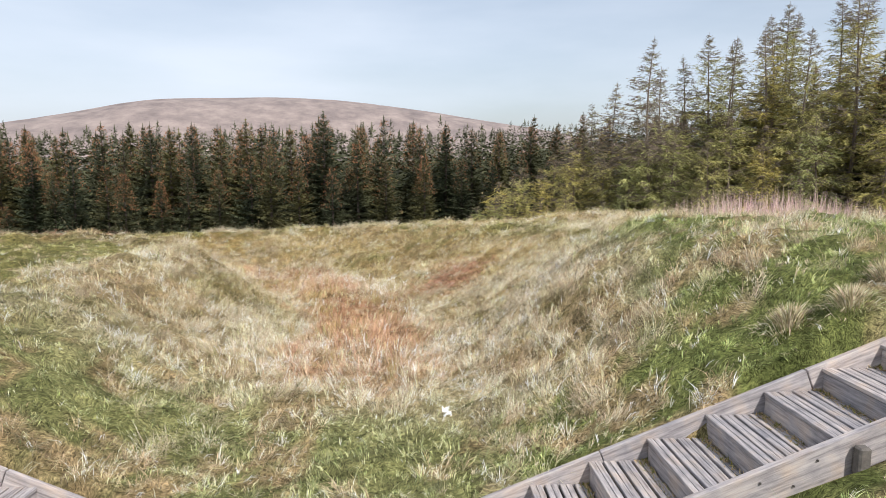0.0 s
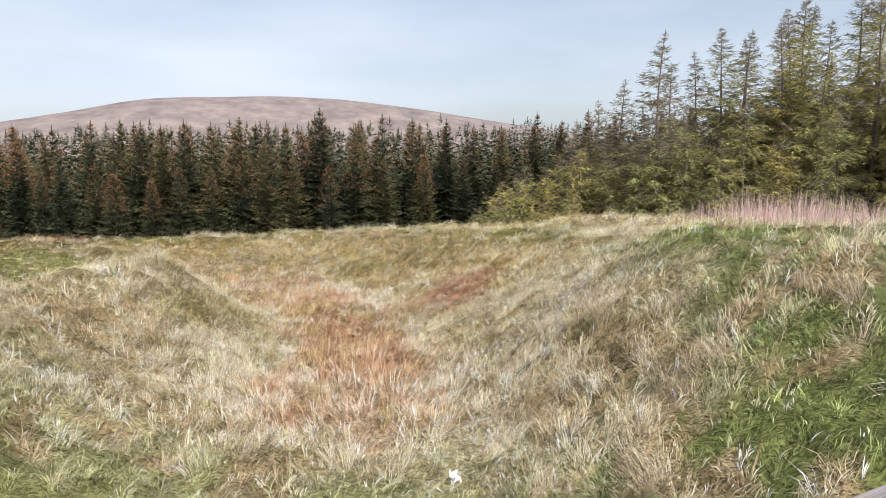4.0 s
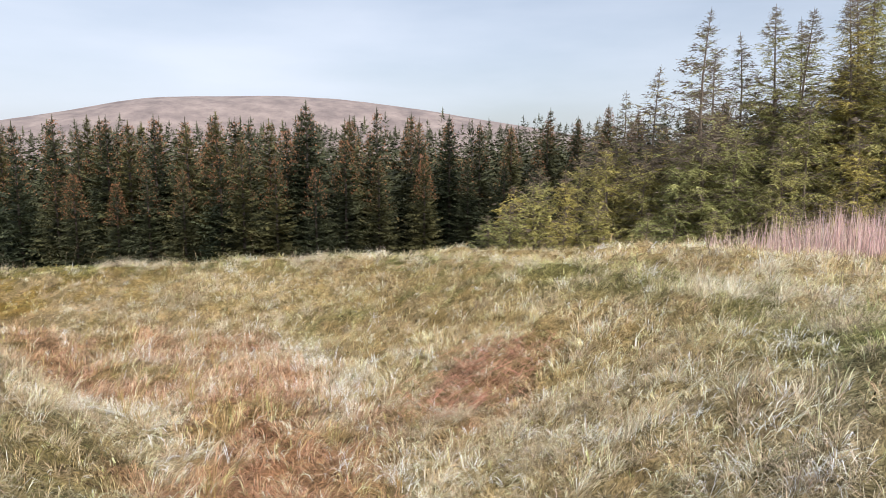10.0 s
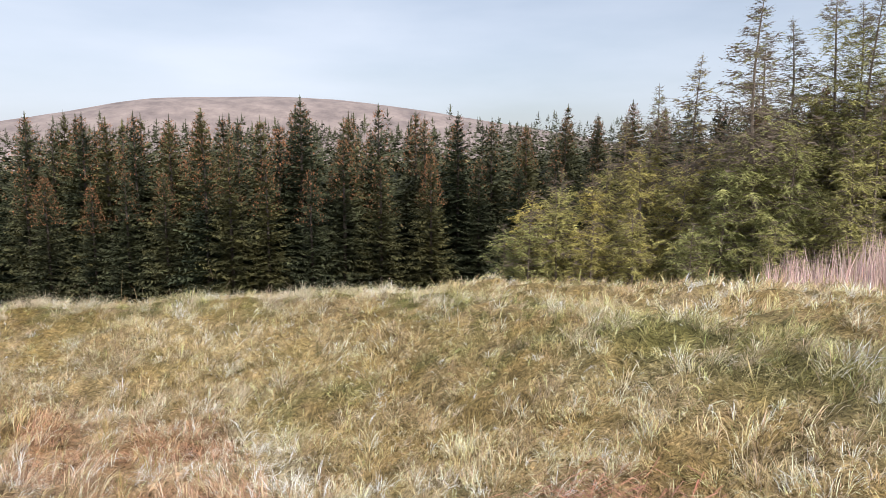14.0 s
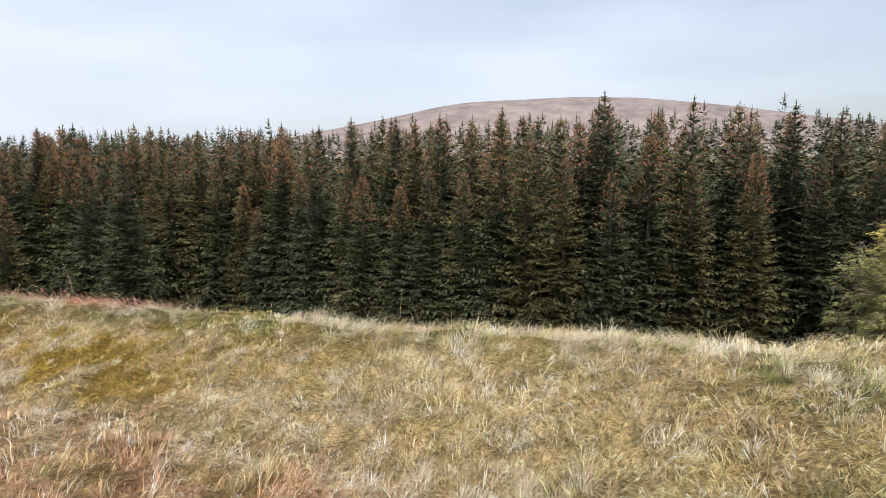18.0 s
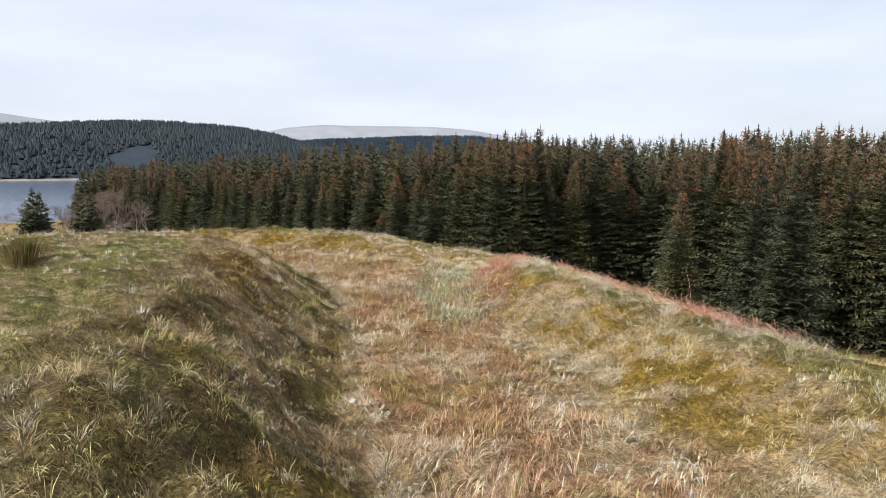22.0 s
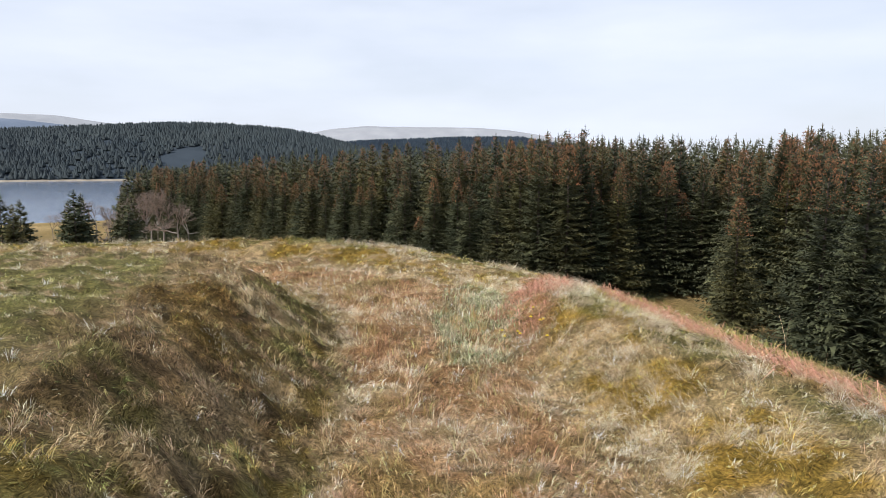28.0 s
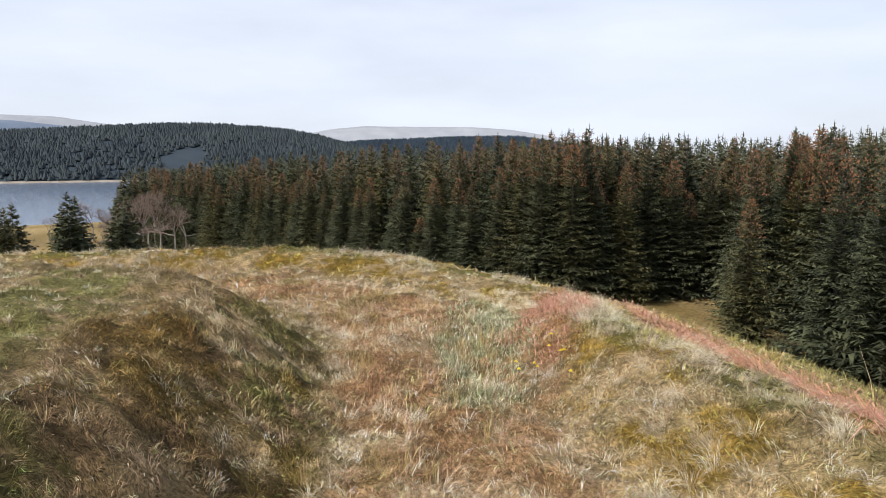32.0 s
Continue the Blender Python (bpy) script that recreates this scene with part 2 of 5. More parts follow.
# ---- mesh helpers ----
def mesh_object(name, verts, faces, mat, parent=None, label="", tint=None, smooth=False):
    """One mesh from arrays: faces is (n, 3) or (n, 4), or a list of such arrays."""
    me = bpy.data.meshes.new(name)
    me.materials.append(mat)
    verts = np.asarray(verts, np.float32)
    blocks = [np.asarray(f, np.int32) for f in (faces if isinstance(faces, list) else [faces]) if len(f)]
    me.vertices.add(len(verts))
    me.vertices.foreach_set("co", verts.ravel())
    sizes = np.concatenate([np.full(len(f), f.shape[1], np.int32) for f in blocks])
    index = np.concatenate([f.ravel() for f in blocks])
    me.loops.add(len(index))
    me.loops.foreach_set("vertex_index", index)
    me.polygons.add(len(sizes))
    me.polygons.foreach_set("loop_start", np.r_[0, np.cumsum(sizes)[:-1]].astype(np.int32))
    me.polygons.foreach_set("use_smooth", np.full(len(sizes), smooth))
    if tint is not None:
        at = me.color_attributes.new("tint", "FLOAT_COLOR", "POINT")
        at.data.foreach_set("color", np.c_[tint, np.ones(len(tint))].astype(np.float32).ravel())
    me.update(calc_edges=True)
    ob = new(name, me)
    if parent is not None:
        ob.parent = parent
    if label:
        tagged(ob, label)
    return ob


def part(name, bm, mat, parent, label=""):
    me = bpy.data.meshes.new(name)
    bm.to_mesh(me)
    bm.free()
    me.materials.append(mat)
    ob = new(name, me)
    ob.parent = parent
    if label:
        tagged(ob, label)
    return ob


def empty(name, m, label, category, group=""):
    ob = new(name)
    ob.matrix_basis = m
    return tagged(ob, label, category, group)


# ---- noise on the plan ----
def _hash(ix, iy, seed):
    h = (ix.astype(np.int64) * 374761393 + iy.astype(np.int64) * 668265263 + seed * 144665) & 0x7FFFFFFF
    h = ((h ^ (h >> 13)) * 1274126177) & 0x7FFFFFFF
    return ((h ^ (h >> 16)) & 0xFFFF) / 65535.0


def vnoise(x, y, scale, seed=0):
    x, y = np.asarray(x, float) / scale, np.asarray(y, float) / scale
    ix, iy = np.floor(x), np.floor(y)
    fx, fy = x - ix, y - iy
    fx, fy = fx * fx * (3 - 2 * fx), fy * fy * (3 - 2 * fy)
    a, b = _hash(ix, iy, seed), _hash(ix + 1, iy, seed)
    c, d = _hash(ix, iy + 1, seed), _hash(ix + 1, iy + 1, seed)
    return (a + (b - a) * fx) * (1 - fy) + (c + (d - c) * fx) * fy


def fbm(x, y, scale, seed=0, octaves=4):
    out, amp, total = 0.0, 1.0, 0.0
    for k in range(octaves):
        out = out + amp * vnoise(x, y, scale / 2**k, seed + 17 * k)
        total += amp
        amp *= 0.55
    return out / total


def step(a, b, x):
    t = np.clip((x - a) / (b - a), 0, 1)
    return t * t * (3 - 2 * t)


# ---- the lie of the land ----
# The ditch: stations along its centre line, each with x, y, floor height, half width of the floor,
# run of the inner bank, run and top of the outer bank, fall of the land outside.
DITCH = [
    (-0.9, -14, 0.40, 0.9, 3.4, 4.8, 2.10, 0.02),
    (-0.9, 0, 0.25, 0.9, 3.4, 4.6, 2.10, 0.02),
    (-1.0, 5, 0.16, 0.95, 3.2, 4.1, 2.05, 0.02),
    (-1.2, 9, 0.18, 1.04, 2.8, 3.15, 2.10, 0.03),
    (-1.8, 13, 0.02, 0.90, 2.3, 3.95, 1.15, 0.08),
    (-3.6, 16.3, -0.12, 1.43, 2.05, 3.25, 0.84, 0.26),
    (-7, 17.05, -0.08, 1.37, 2.2, 2.4, 0.70, 0.42),
    (-11, 16.95, 0.00, 1.30, 2.1, 2.4, 0.60, 0.44),
    (-15.5, 17.05, 0.05, 1.16, 2.1, 1.15, 0.78, 0.42),
    (-19.8, 16.45, 0.10, 1.50, 2.3, 2.5, 0.15, 0.36),
    (-22.8, 13.5, 0.10, 1.4, 2.5, 1.9, 0.52, 0.30),
    (-23.6, 8, 0.05, 1.4, 2.5, 2.0, 0.40, 0.25),
    (-23.6, -14, 0.05, 1.4, 2.5, 2.0, 0.40, 0.25),
]


def _spline(rows, n=14):
    p = np.array(rows, float)
    p = np.vstack([2 * p[0] - p[1], p, 2 * p[-1] - p[-2]])
    t = np.linspace(0, 1, n, endpoint=False)[:, None]
    out = [0.5 * (2 * b + (c - a) * t + (2 * a - 5 * b + 4 * c - d) * t**2 + (3 * b - a - 3 * c + d) * t**3)
           for a, b, c, d in zip(p[:-3], p[1:-2], p[2:-1], p[3:])]
    return np.vstack(out + [p[-2:-1]])


LINE = _spline(DITCH)
WAY = np.gradient(LINE[:, :2], axis=0)
WAY /= np.linalg.norm(WAY, axis=1)[:, None]


def along(x, y):
    """Signed distance from the ditch's centre line (plus: outside), the place along it and the section's values there."""
    x, y = np.asarray(x, float).ravel(), np.asarray(y, float).ravel()
    d, at = np.empty(len(x)), np.empty(len(x))
    for k in range(0, len(x), 20000):
        q = np.c_[x[k:k + 20000], y[k:k + 20000]]
        off = q[:, None] - LINE[None, :, :2]
        i = (off**2).sum(-1).argmin(1)
        o = off[np.arange(len(q)), i]
        tang = WAY[i]
        lead = (o * tang).sum(-1)
        seg = np.linalg.norm(np.gradient(LINE[:, :2], axis=0), axis=1)[i]
        at[k:k + 20000] = np.clip(i + lead / seg, 0, len(LINE) - 1)
        side = np.sign(o[:, 0] * tang[:, 1] - o[:, 1] * tang[:, 0])
        d[k:k + 20000] = side * np.linalg.norm(o, axis=1)
    vals = [np.interp(at, np.arange(len(LINE)), LINE[:, c]) for c in range(2, 8)]
    return d, at, vals


def far_land(x, y):
    """Height of the country round the fort: falling to the woods, and west to the lake."""
    z = -7.6 + 2.0 * (fbm(x, y, 60, 5, 3) - 0.5) - 2.6 * np.exp(-((x + 48) ** 2 + (y - 56) ** 2) / 500.0)
    z = z + 6.2 * step(-8, 12, x) - 5.0 * step(-60, -150, x)
    z = z - 31.0 * step(-130, -700, x + 0.5 * np.minimum(y, 0))
    return z


def platform(x, y):
    """Top of the fort's platform, tilting down to the west."""
    return 1.45 + 0.012 * x - 0.0011 * np.maximum(-x - 9, 0) ** 2 + 0.25 * np.exp(-((x + 13) ** 2 + (y - 8) ** 2) / 30.0)


# low swellings of the bank's outer corner: height, centre and reach both ways
KNOLLS = [(0.73, 4.42, 20.14, 2.8, 6.35), (0.37, 0.55, 22.14, 2.24, 1.88), (0.45, 8.37, 16.43, 4.37, 3.98), (1.3, 13.0, 26.0, 6.0, 3.0)]


def stair_bed(x, y, z):
    """The bank is cut away under both flights of steps."""
    east = -0.08 + (x + 0.24) / 0.46 * 0.18 - 0.10
    west = -0.08 + (-2.3 - x) / 0.46 * 0.18 - 0.10
    on_e = (np.abs(y - 4.47 - 0.056 * (x + 0.24)) < 0.50) & (x > -0.4) & (x < 4.7)
    on_w = (np.abs(y - 4.47) < 0.56) & (x < -2.1) & (x > -6.3)
    z = np.where(on_e, np.minimum(z, east), z)
    off = 4.47 + 0.056 * (x + 0.24) - y
    near_e = (off > 0.4) & (off < 2.2) & (x > -0.4) & (x < 4.7)
    z = np.where(near_e, np.minimum(z, east + 0.09 + 0.3 * np.maximum(off - 0.8, 0)), z)
    return np.where(on_w, np.minimum(z, west), z)


def height(x, y, rough=True):
    shape = np.shape(x)
    x, y = np.asarray(x, float).ravel(), np.asarray(y, float).ravel()
    d, at, (zf, w, ri, ro, ho, fall) = along(x, y)
    inner = zf + (platform(x, y) - zf) * step(0, 1, (-d - w) / ri * 0.92)
    outer = zf + (ho - zf) * step(0, 1, (d - w) / ro * 0.92)
    over = np.maximum(d - w - ro, 0)
    outer = outer - fall * over**2 / (over + 0.9)
    knoll = sum(h * np.exp(-((x - cx) / rx) ** 2 - ((y - cy) / ry) ** 2) for h, cx, cy, rx, ry in KNOLLS)
    outer = outer + knoll * step(0.25, 1.0, (d - w) / ro)
    z = np.where(d < 0, inner, outer)
    blend = step(10, 34, np.where(d > 0, over, 0))
    z = z * (1 - blend) + far_land(x, y) * blend
    back = step(10, 40, -y)
    rear = 1.0 - 9.0 * step(20, 300, -y)
    w_side = step(-90, -26, x)
    z = z * (1 - back) + (rear * w_side + far_land(x, y) * (1 - w_side)) * back
    if rough:
        amp = 0.10 * (1 - step(40, 120, np.hypot(x + 8, y - 10)))
        bank = (-d > w - 0.2) & (-d < w + ri + 1.5)
        hum = amp * (0.6 + 0.3 * bank * step(-3, -7, x))
        z = z + hum * (step(0.35, 0.8, vnoise(x, y, 0.40, 19)) + 0.6 * step(0.4, 0.85, vnoise(x, y, 0.75, 23)) - 0.55)
        z = z + 1.2 * hum * (vnoise(x, y, 0.27, 29) - 0.5)
        z = z + 0.7 * amp * (fbm(x, y, 0.55, 13, 2) - 0.4) + amp * (fbm(x, y, 1.1, 3, 3) - 0.5) * 1.5 + 0.25 * amp * (vnoise(x, y, 0.28, 9) - 0.5)
    return stair_bed(x, y, z).reshape(shape)


# ---- ground cover ----
STRAW, PALE, GREEN, OLIVE = (0.57, 0.435, 0.27), (0.73, 0.605, 0.435), (0.205, 0.265, 0.078), (0.27, 0.235, 0.085)
REED, RUST, RED, MOSS, BROWN = (0.60, 0.345, 0.222), (0.48, 0.25, 0.14), (0.41, 0.21, 0.14), (0.38, 0.25, 0.035), (0.52, 0.315, 0.17)
GREYGREEN, DARK, PEAT = (0.33, 0.34, 0.21), (0.10, 0.065, 0.035), (0.38, 0.26, 0.145)


def lerp(a, b, t):
    return a + (np.asarray(b) - a) * np.clip(t, 0, 1)[:, None]


def near_spot(x, y, cx, cy, rx, ry, turn=0.0, seed=31):
    """1 inside an uneven oval patch, 0 outside it."""
    c, s = math.cos(radians(turn)), math.sin(radians(turn))
    u, v = (x - cx) * c + (y - cy) * s, -(x - cx) * s + (y - cy) * c
    r = np.hypot(u / rx, v / ry) + 0.7 * (fbm(x, y, 1.3, seed, 3) - 0.5)
    return 1 - step(0.75, 1.1, r)


def clump(x, y, size, seed):
    """A random number for each small clump of the sward, with uneven borders."""
    u = x / size + 1.3 * vnoise(x, y, size * 1.4, seed) + 0.5 * vnoise(x, y, size * 0.4, seed + 1)
    v = y / size + 1.3 * vnoise(x, y, size * 1.4, seed + 2) + 0.5 * vnoise(x, y, size * 0.4, seed + 3)
    return _hash(np.floor(u), np.floor(v), seed + 4)


def cover(x, y):
    """Colour of what grows at a place, and how tall (m), how upright (0..1) and how dense it is."""
    x, y = np.asarray(x, float).ravel(), np.asarray(y, float).ravel()
    d, at, (zf, w, ri, ro, ho, fall) = along(x, y)
    n1, n2, n3, n5 = fbm(x, y, 2.6, 41), fbm(x, y, 0.9, 57, 3), fbm(x, y, 6.0, 71, 3), fbm(x, y, 0.5, 67, 2)
    big, small, tone = clump(x, y, 0.34, 201), clump(x, y, 0.17, 211), clump(x, y, 0.12, 221)
    n1, n2, n3 = n1 + 0.16 * (big - 0.5), n2 + 0.24 * (big - 0.5) + 0.26 * (small - 0.5), n3 + 0.2 * (small - 0.5)
    n5 = n5 + 0.35 * (small - 0.5)
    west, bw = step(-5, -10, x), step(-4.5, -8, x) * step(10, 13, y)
    col = np.tile(np.array(STRAW), (len(x), 1))
    col = lerp(col, PALE, step(0.38, 0.54, n2) * (1 - 0.4 * west))
    tall, up = 0.26 * (1 - 0.42 * np.maximum(west, bw)), 0.08 + 0.14 * np.maximum(west, bw)
    # platform: short turf with bleached tufts
    plat = step(0.2, 1.6, -d - w - ri * 0.8)
    turf = np.array((0.27, 0.268, 0.095))
    g = plat * step(0.24, 0.40, n1 + 0.5 * (n2 - 0.5))
    col = lerp(col, turf, 0.9 * g * step(0.24, 0.34, small + 0.3 * n2))
    tall, up = tall * (1 - 0.7 * g), up + 0.35 * g
    # the inner bank: straw mats in the east; in the west it faces north, with tussocks, moss and peat
    bank = step(0, 0.5, -d - w + 0.5 * (n2 - 0.5)) * (1 - plat)
    col = lerp(col, OLIVE, bank * (1 - bw) * 0.6 * step(0.5, 0.66, n1 + 0.3 * (n5 - 0.5)))
    col = lerp(col, PEAT, bank * bw * 0.85)
    col = lerp(col, (0.20, 0.20, 0.06), bank * bw * 0.8 * step(0.42, 0.54, n3 + 0.5 * (n2 - 0.5)))
    col = lerp(col, (0.29, 0.215, 0.06), 0.8 * bank * bw * step(0.56, 0.66, fbm(x, y, 0.8, 73, 2) + 0.3 * (small - 0.5)))
    # shade in the pits between tussocks, painted as dark spots
    col = lerp(col, DARK, 0.75 * bank * bw * step(0.49, 0.60, fbm(x, y, 0.7, 61, 3) + 0.45 * (small - 0.5)))
    col = lerp(col, STRAW, 0.7 * bank * bw * step(0.56, 0.66, fbm(x, y, 0.6, 77, 2) + 0.4 * (small - 0.5)))
    col = lerp(col, (0.27, 0.22, 0.08), 0.5 * (1 - bw) * step(0.35, 0.6, (-d - w) / ri) * (1 - step(1.0, 1.5, (-d - w) / ri)) * step(0.42, 0.56, n2 + 0.4 * (n5 - 0.5)) * (y > 8))
    # outer bank: straw with gold moss, greener along the crest
    ob = step(0.1, 0.8, d - w + 0.5 * (n2 - 0.5))
    north = ob * step(8, 14, y - 0.4 * x)
    col = lerp(col, (0.60, 0.45, 0.255), 0.7 * north)
    col = lerp(col, MOSS, north * (0.3 + 0.58 * west) * step(0.42, 0.55, fbm(x, y, 0.6, 45, 3) + 0.4 * (n1 - 0.5) + 0.3 * (small - 0.5)))
    col = lerp(col, OLIVE, north * 0.2 * step(0.55, 0.66, n1 + 0.5 * (n2 - 0.5)))
    crest = step(0.75, 1.0, (d - w) / ro) * (1 - step(0.6, 1.6, d - w - ro))
    col = lerp(col, (0.20, 0.21, 0.07), north * 0.75 * crest * step(0.34, 0.5, n2 + 0.4 * (n3 - 0.5)))
    # the east bank: pale tussocks, green toward its top and by the steps
    east = ob * (1 - step(8, 14, y - 0.4 * x))
    up_bank = step(0, 1.2, d - w - (0.9 + 0.17 * (y - 4)) + 2.0 * (n1 - 0.5)) * (1 - 0.3 * step(13, 20, y))
    lush = np.maximum(up_bank, 1 - step(5.8, 7.4, y + 2.4 * (n1 - 0.5)))
    eg = east * lush * step(0.36, 0.47, n2 + 0.35 * (n1 - 0.5))
    col = lerp(col, GREEN, 0.9 * eg)
    col = lerp(col, OLIVE, 0.5 * east * (1 - lush) * step(0.53, 0.62, fbm(x, y, 0.8, 79, 3) + 0.35 * (small - 0.5)))
    west_low = (d < w + 0.4) * (1 - step(6.0, 8.6, y + 2.6 * (n1 - 0.5))) * (x > -12)
    wg = west_low * step(0.39, 0.50, n2)
    col = lerp(col, GREEN, 0.75 * wg)
    tall, up = tall * (1 - 0.5 * np.maximum(eg, wg)), up + 0.3 * np.maximum(eg, wg)
    # ditch floor: rust-coloured reeds in the east, drier brown in the west
    floor = (1 - step(-0.5, 0.4, np.abs(d) - w + 1.3 * (n2 - 0.5))) * step(7.4, 8.8, y + 2.0 * (n2 - 0.5) + 20 * (x < -8))
    reed = np.array(REED) * (1 - west[:, None]) + np.array(BROWN) * west[:, None]
    col = col + (reed - col) * (floor * 0.9)[:, None]
    col = lerp(col, PALE, floor * 0.5 * step(0.50, 0.66, n2))
    col = lerp(col, RUST, floor * (0.55 - 0.25 * west) * step(0.5, 0.64, n1 + 0.3 * (n5 - 0.5)))
    col = lerp(col, (0.34, 0.27, 0.10), 0.6 * floor * step(0.60, 0.70, fbm(x, y, 0.7, 85, 2)))
    tall, up = tall + 0.06 * floor, up + floor * (0.22 + 0.1 * n1) * (1 - 0.4 * west)
    # dead bracken
    red = near_spot(x, y, 0.2, 14.7, 0.9, 1.5, -14)
    red = np.maximum(red, 0.9 * near_spot(x, y, -17.4, 19.5, 3.2, 0.8, -20))
    red = np.maximum(red, 0.85 * near_spot(x, y, -14.6, 21.4, 4.8, 0.75, -2))
    col = lerp(col, RED, red * (0.2 + 0.6 * step(0.42, 0.56, n2)))
    tall, up = tall * (1 - 0.3 * red), up * (1 - 0.9 * red)
    col = lerp(col, (0.26, 0.265, 0.12), 0.6 * near_spot(x, y, -1.0, 18.3, 1.6, 0.6) * step(0.40, 0.52, n2))
    # grey-green leaves in the floor and a brown, mossy scar on the bank
    grey = near_spot(x, y, -17.0, 18.2, 3.2, 0.95, -10)
    col = lerp(col, GREYGREEN, 0.8 * grey * step(0.42, 0.55, n2))
    up = np.maximum(up, 0.5 * grey)
    scar = near_spot(x, y, -13.1, 14.0, 1.7, 0.8, 10)
    col = lerp(col, (0.27, 0.175, 0.055), 0.75 * scar * step(0.4, 0.6, n2))
    col = lerp(col, DARK, 0.6 * scar * step(0.45, 0.62, 1 - n1))
    # beyond the bank
    out = step(3, 9, d - w - ro)
    col = lerp(col, (0.27, 0.205, 0.105), 0.8 * out)
    n4 = vnoise(x, y, 0.33, 83)
    # tone all colours of the west side a little darker
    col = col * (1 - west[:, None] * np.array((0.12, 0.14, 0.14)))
    col = col * (0.42 + 0.25 * n4 + 0.26 * n2 + 0.56 * tone)[:, None]
    return col, tall, up, d


# ---- the ground ----
def spaced(lo, hi, fine, far_lo, far_hi, grow=1.16):
    mid = list(np.arange(lo, hi + 1e-6, fine))
    left, right, s = [], [], fine
    while not left or left[-1] > far_lo:
        s *= grow
        left.append((left[-1] if left else lo) - s)
    s = fine
    while not right or right[-1] < far_hi:
        s *= grow
        right.append((right[-1] if right else hi) + s)
    return np.array(left[::-1] + mid + right)


def build_ground():
    xs, ys = spaced(-30, 10, 0.135, -4800, 4800), spaced(2, 24, 0.135, -4800, 4800)
    gx, gy = np.meshgrid(xs, ys)
    z = height(gx, gy)
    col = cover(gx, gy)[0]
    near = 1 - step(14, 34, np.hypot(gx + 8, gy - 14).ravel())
    # the shade between grass blades is painted in by darkening the near sheet
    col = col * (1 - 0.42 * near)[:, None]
    nx, ny = len(xs), len(ys)
    i = np.arange(nx * ny).reshape(ny, nx)
    faces = np.stack([i[:-1, :-1], i[:-1, 1:], i[1:, 1:], i[1:, :-1]], -1).reshape(-1, 4)
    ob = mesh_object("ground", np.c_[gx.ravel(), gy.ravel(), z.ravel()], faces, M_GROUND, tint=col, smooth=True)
    tagged(ob, "rough grassy earthwork with a ditch and banks of straw and green turf", "ground", kind="structure")


build_ground()

# ---- the lake and the hills ----
bm = bmesh.new()
ring = [bm.verts.new(v) for v in ((-330, -1500, -38), (-330, 300, -38), (-2600, 700, -38), (-2600, -2600, -38))]
bm.faces.new(ring[::-1])
me = bpy.data.meshes.new("water")
bm.to_mesh(me)
bm.free()
me.materials.append(M_WATER)
tagged(new("water", me), "calm grey-blue lake below the woods", "lake", kind="structure")


def hill(name, bearing0, bearing1, dist, depth, profile, base, mat, label, seed, rough=0.04):
    """A long hill as a sheet of land: its crest follows (place 0..1, height) over a span of bearings (degrees left of +y)."""
    nu, nv = 130, 26
    u, v = np.meshgrid(np.linspace(0, 1, nu), np.linspace(-1, 1, nv))
    ang = np.radians(bearing0 + (bearing1 - bearing0) * u)
    r = dist + depth * v
    x, y = -np.sin(ang) * r, np.cos(ang) * r
    crest = np.interp(u, [p for p, _ in profile], [h for _, h in profile])
    for _ in range(6):
        crest[:, 1:-1] = 0.25 * crest[:, :-2] + 0.5 * crest[:, 1:-1] + 0.25 * crest[:, 2:]
    shape = np.cos(np.clip(v, -1, 1) * math.pi / 2) ** 0.8
    z = base + (crest - base) * shape * (1 + rough * (fbm(x, y, dist * 0.12, seed, 4) - 0.5) * 2)
    i = np.arange(nu * nv).reshape(nv, nu)
    faces = np.stack([i[:-1, :-1], i[1:, :-1], i[1:, 1:], i[:-1, 1:]], -1).reshape(-1, 4)
    return tagged(mesh_object(name, np.c_[x.ravel(), y.ravel(), z.ravel()], faces, mat, smooth=True), label, "hill", kind="structure"), (x, y, z)


def over(stops):
    """Bearings and heights as places 0..1 along the span."""
    b0, b1 = stops[0][0], stops[-1][0]
    return b0, b1, [((b - b0) / (b1 - b0), h) for b, h in stops]


def skyline(name, stops, dist, depth, mat, label, seed, rough=0.03):
    b0, b1, prof = over(stops)
    return hill(name, b0, b1, dist, depth, prof, -60, mat, label, seed, rough)


skyline("hill_1", [(50, 20), (40, 75), (32, 166), (28, 215), (24.5, 268), (22, 288), (17, 294), (12, 303), (8.7, 297), (5, 275), (1.1, 242), (-7.4, 150), (-16, 60), (-26, 0)],
        3600, 900, M_MOOR, "broad bare heather hill with a flat top behind the woods", 3)
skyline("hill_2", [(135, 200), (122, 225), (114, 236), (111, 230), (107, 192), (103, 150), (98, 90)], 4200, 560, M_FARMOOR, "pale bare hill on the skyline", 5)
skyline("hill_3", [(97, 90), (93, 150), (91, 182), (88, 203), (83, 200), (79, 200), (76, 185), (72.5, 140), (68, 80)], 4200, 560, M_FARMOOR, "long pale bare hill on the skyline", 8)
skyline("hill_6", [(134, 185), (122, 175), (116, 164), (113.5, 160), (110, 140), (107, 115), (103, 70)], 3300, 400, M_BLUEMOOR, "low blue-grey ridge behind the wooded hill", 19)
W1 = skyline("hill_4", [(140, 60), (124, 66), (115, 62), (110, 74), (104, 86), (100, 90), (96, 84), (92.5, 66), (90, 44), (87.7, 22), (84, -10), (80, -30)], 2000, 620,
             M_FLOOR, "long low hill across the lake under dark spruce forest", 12)
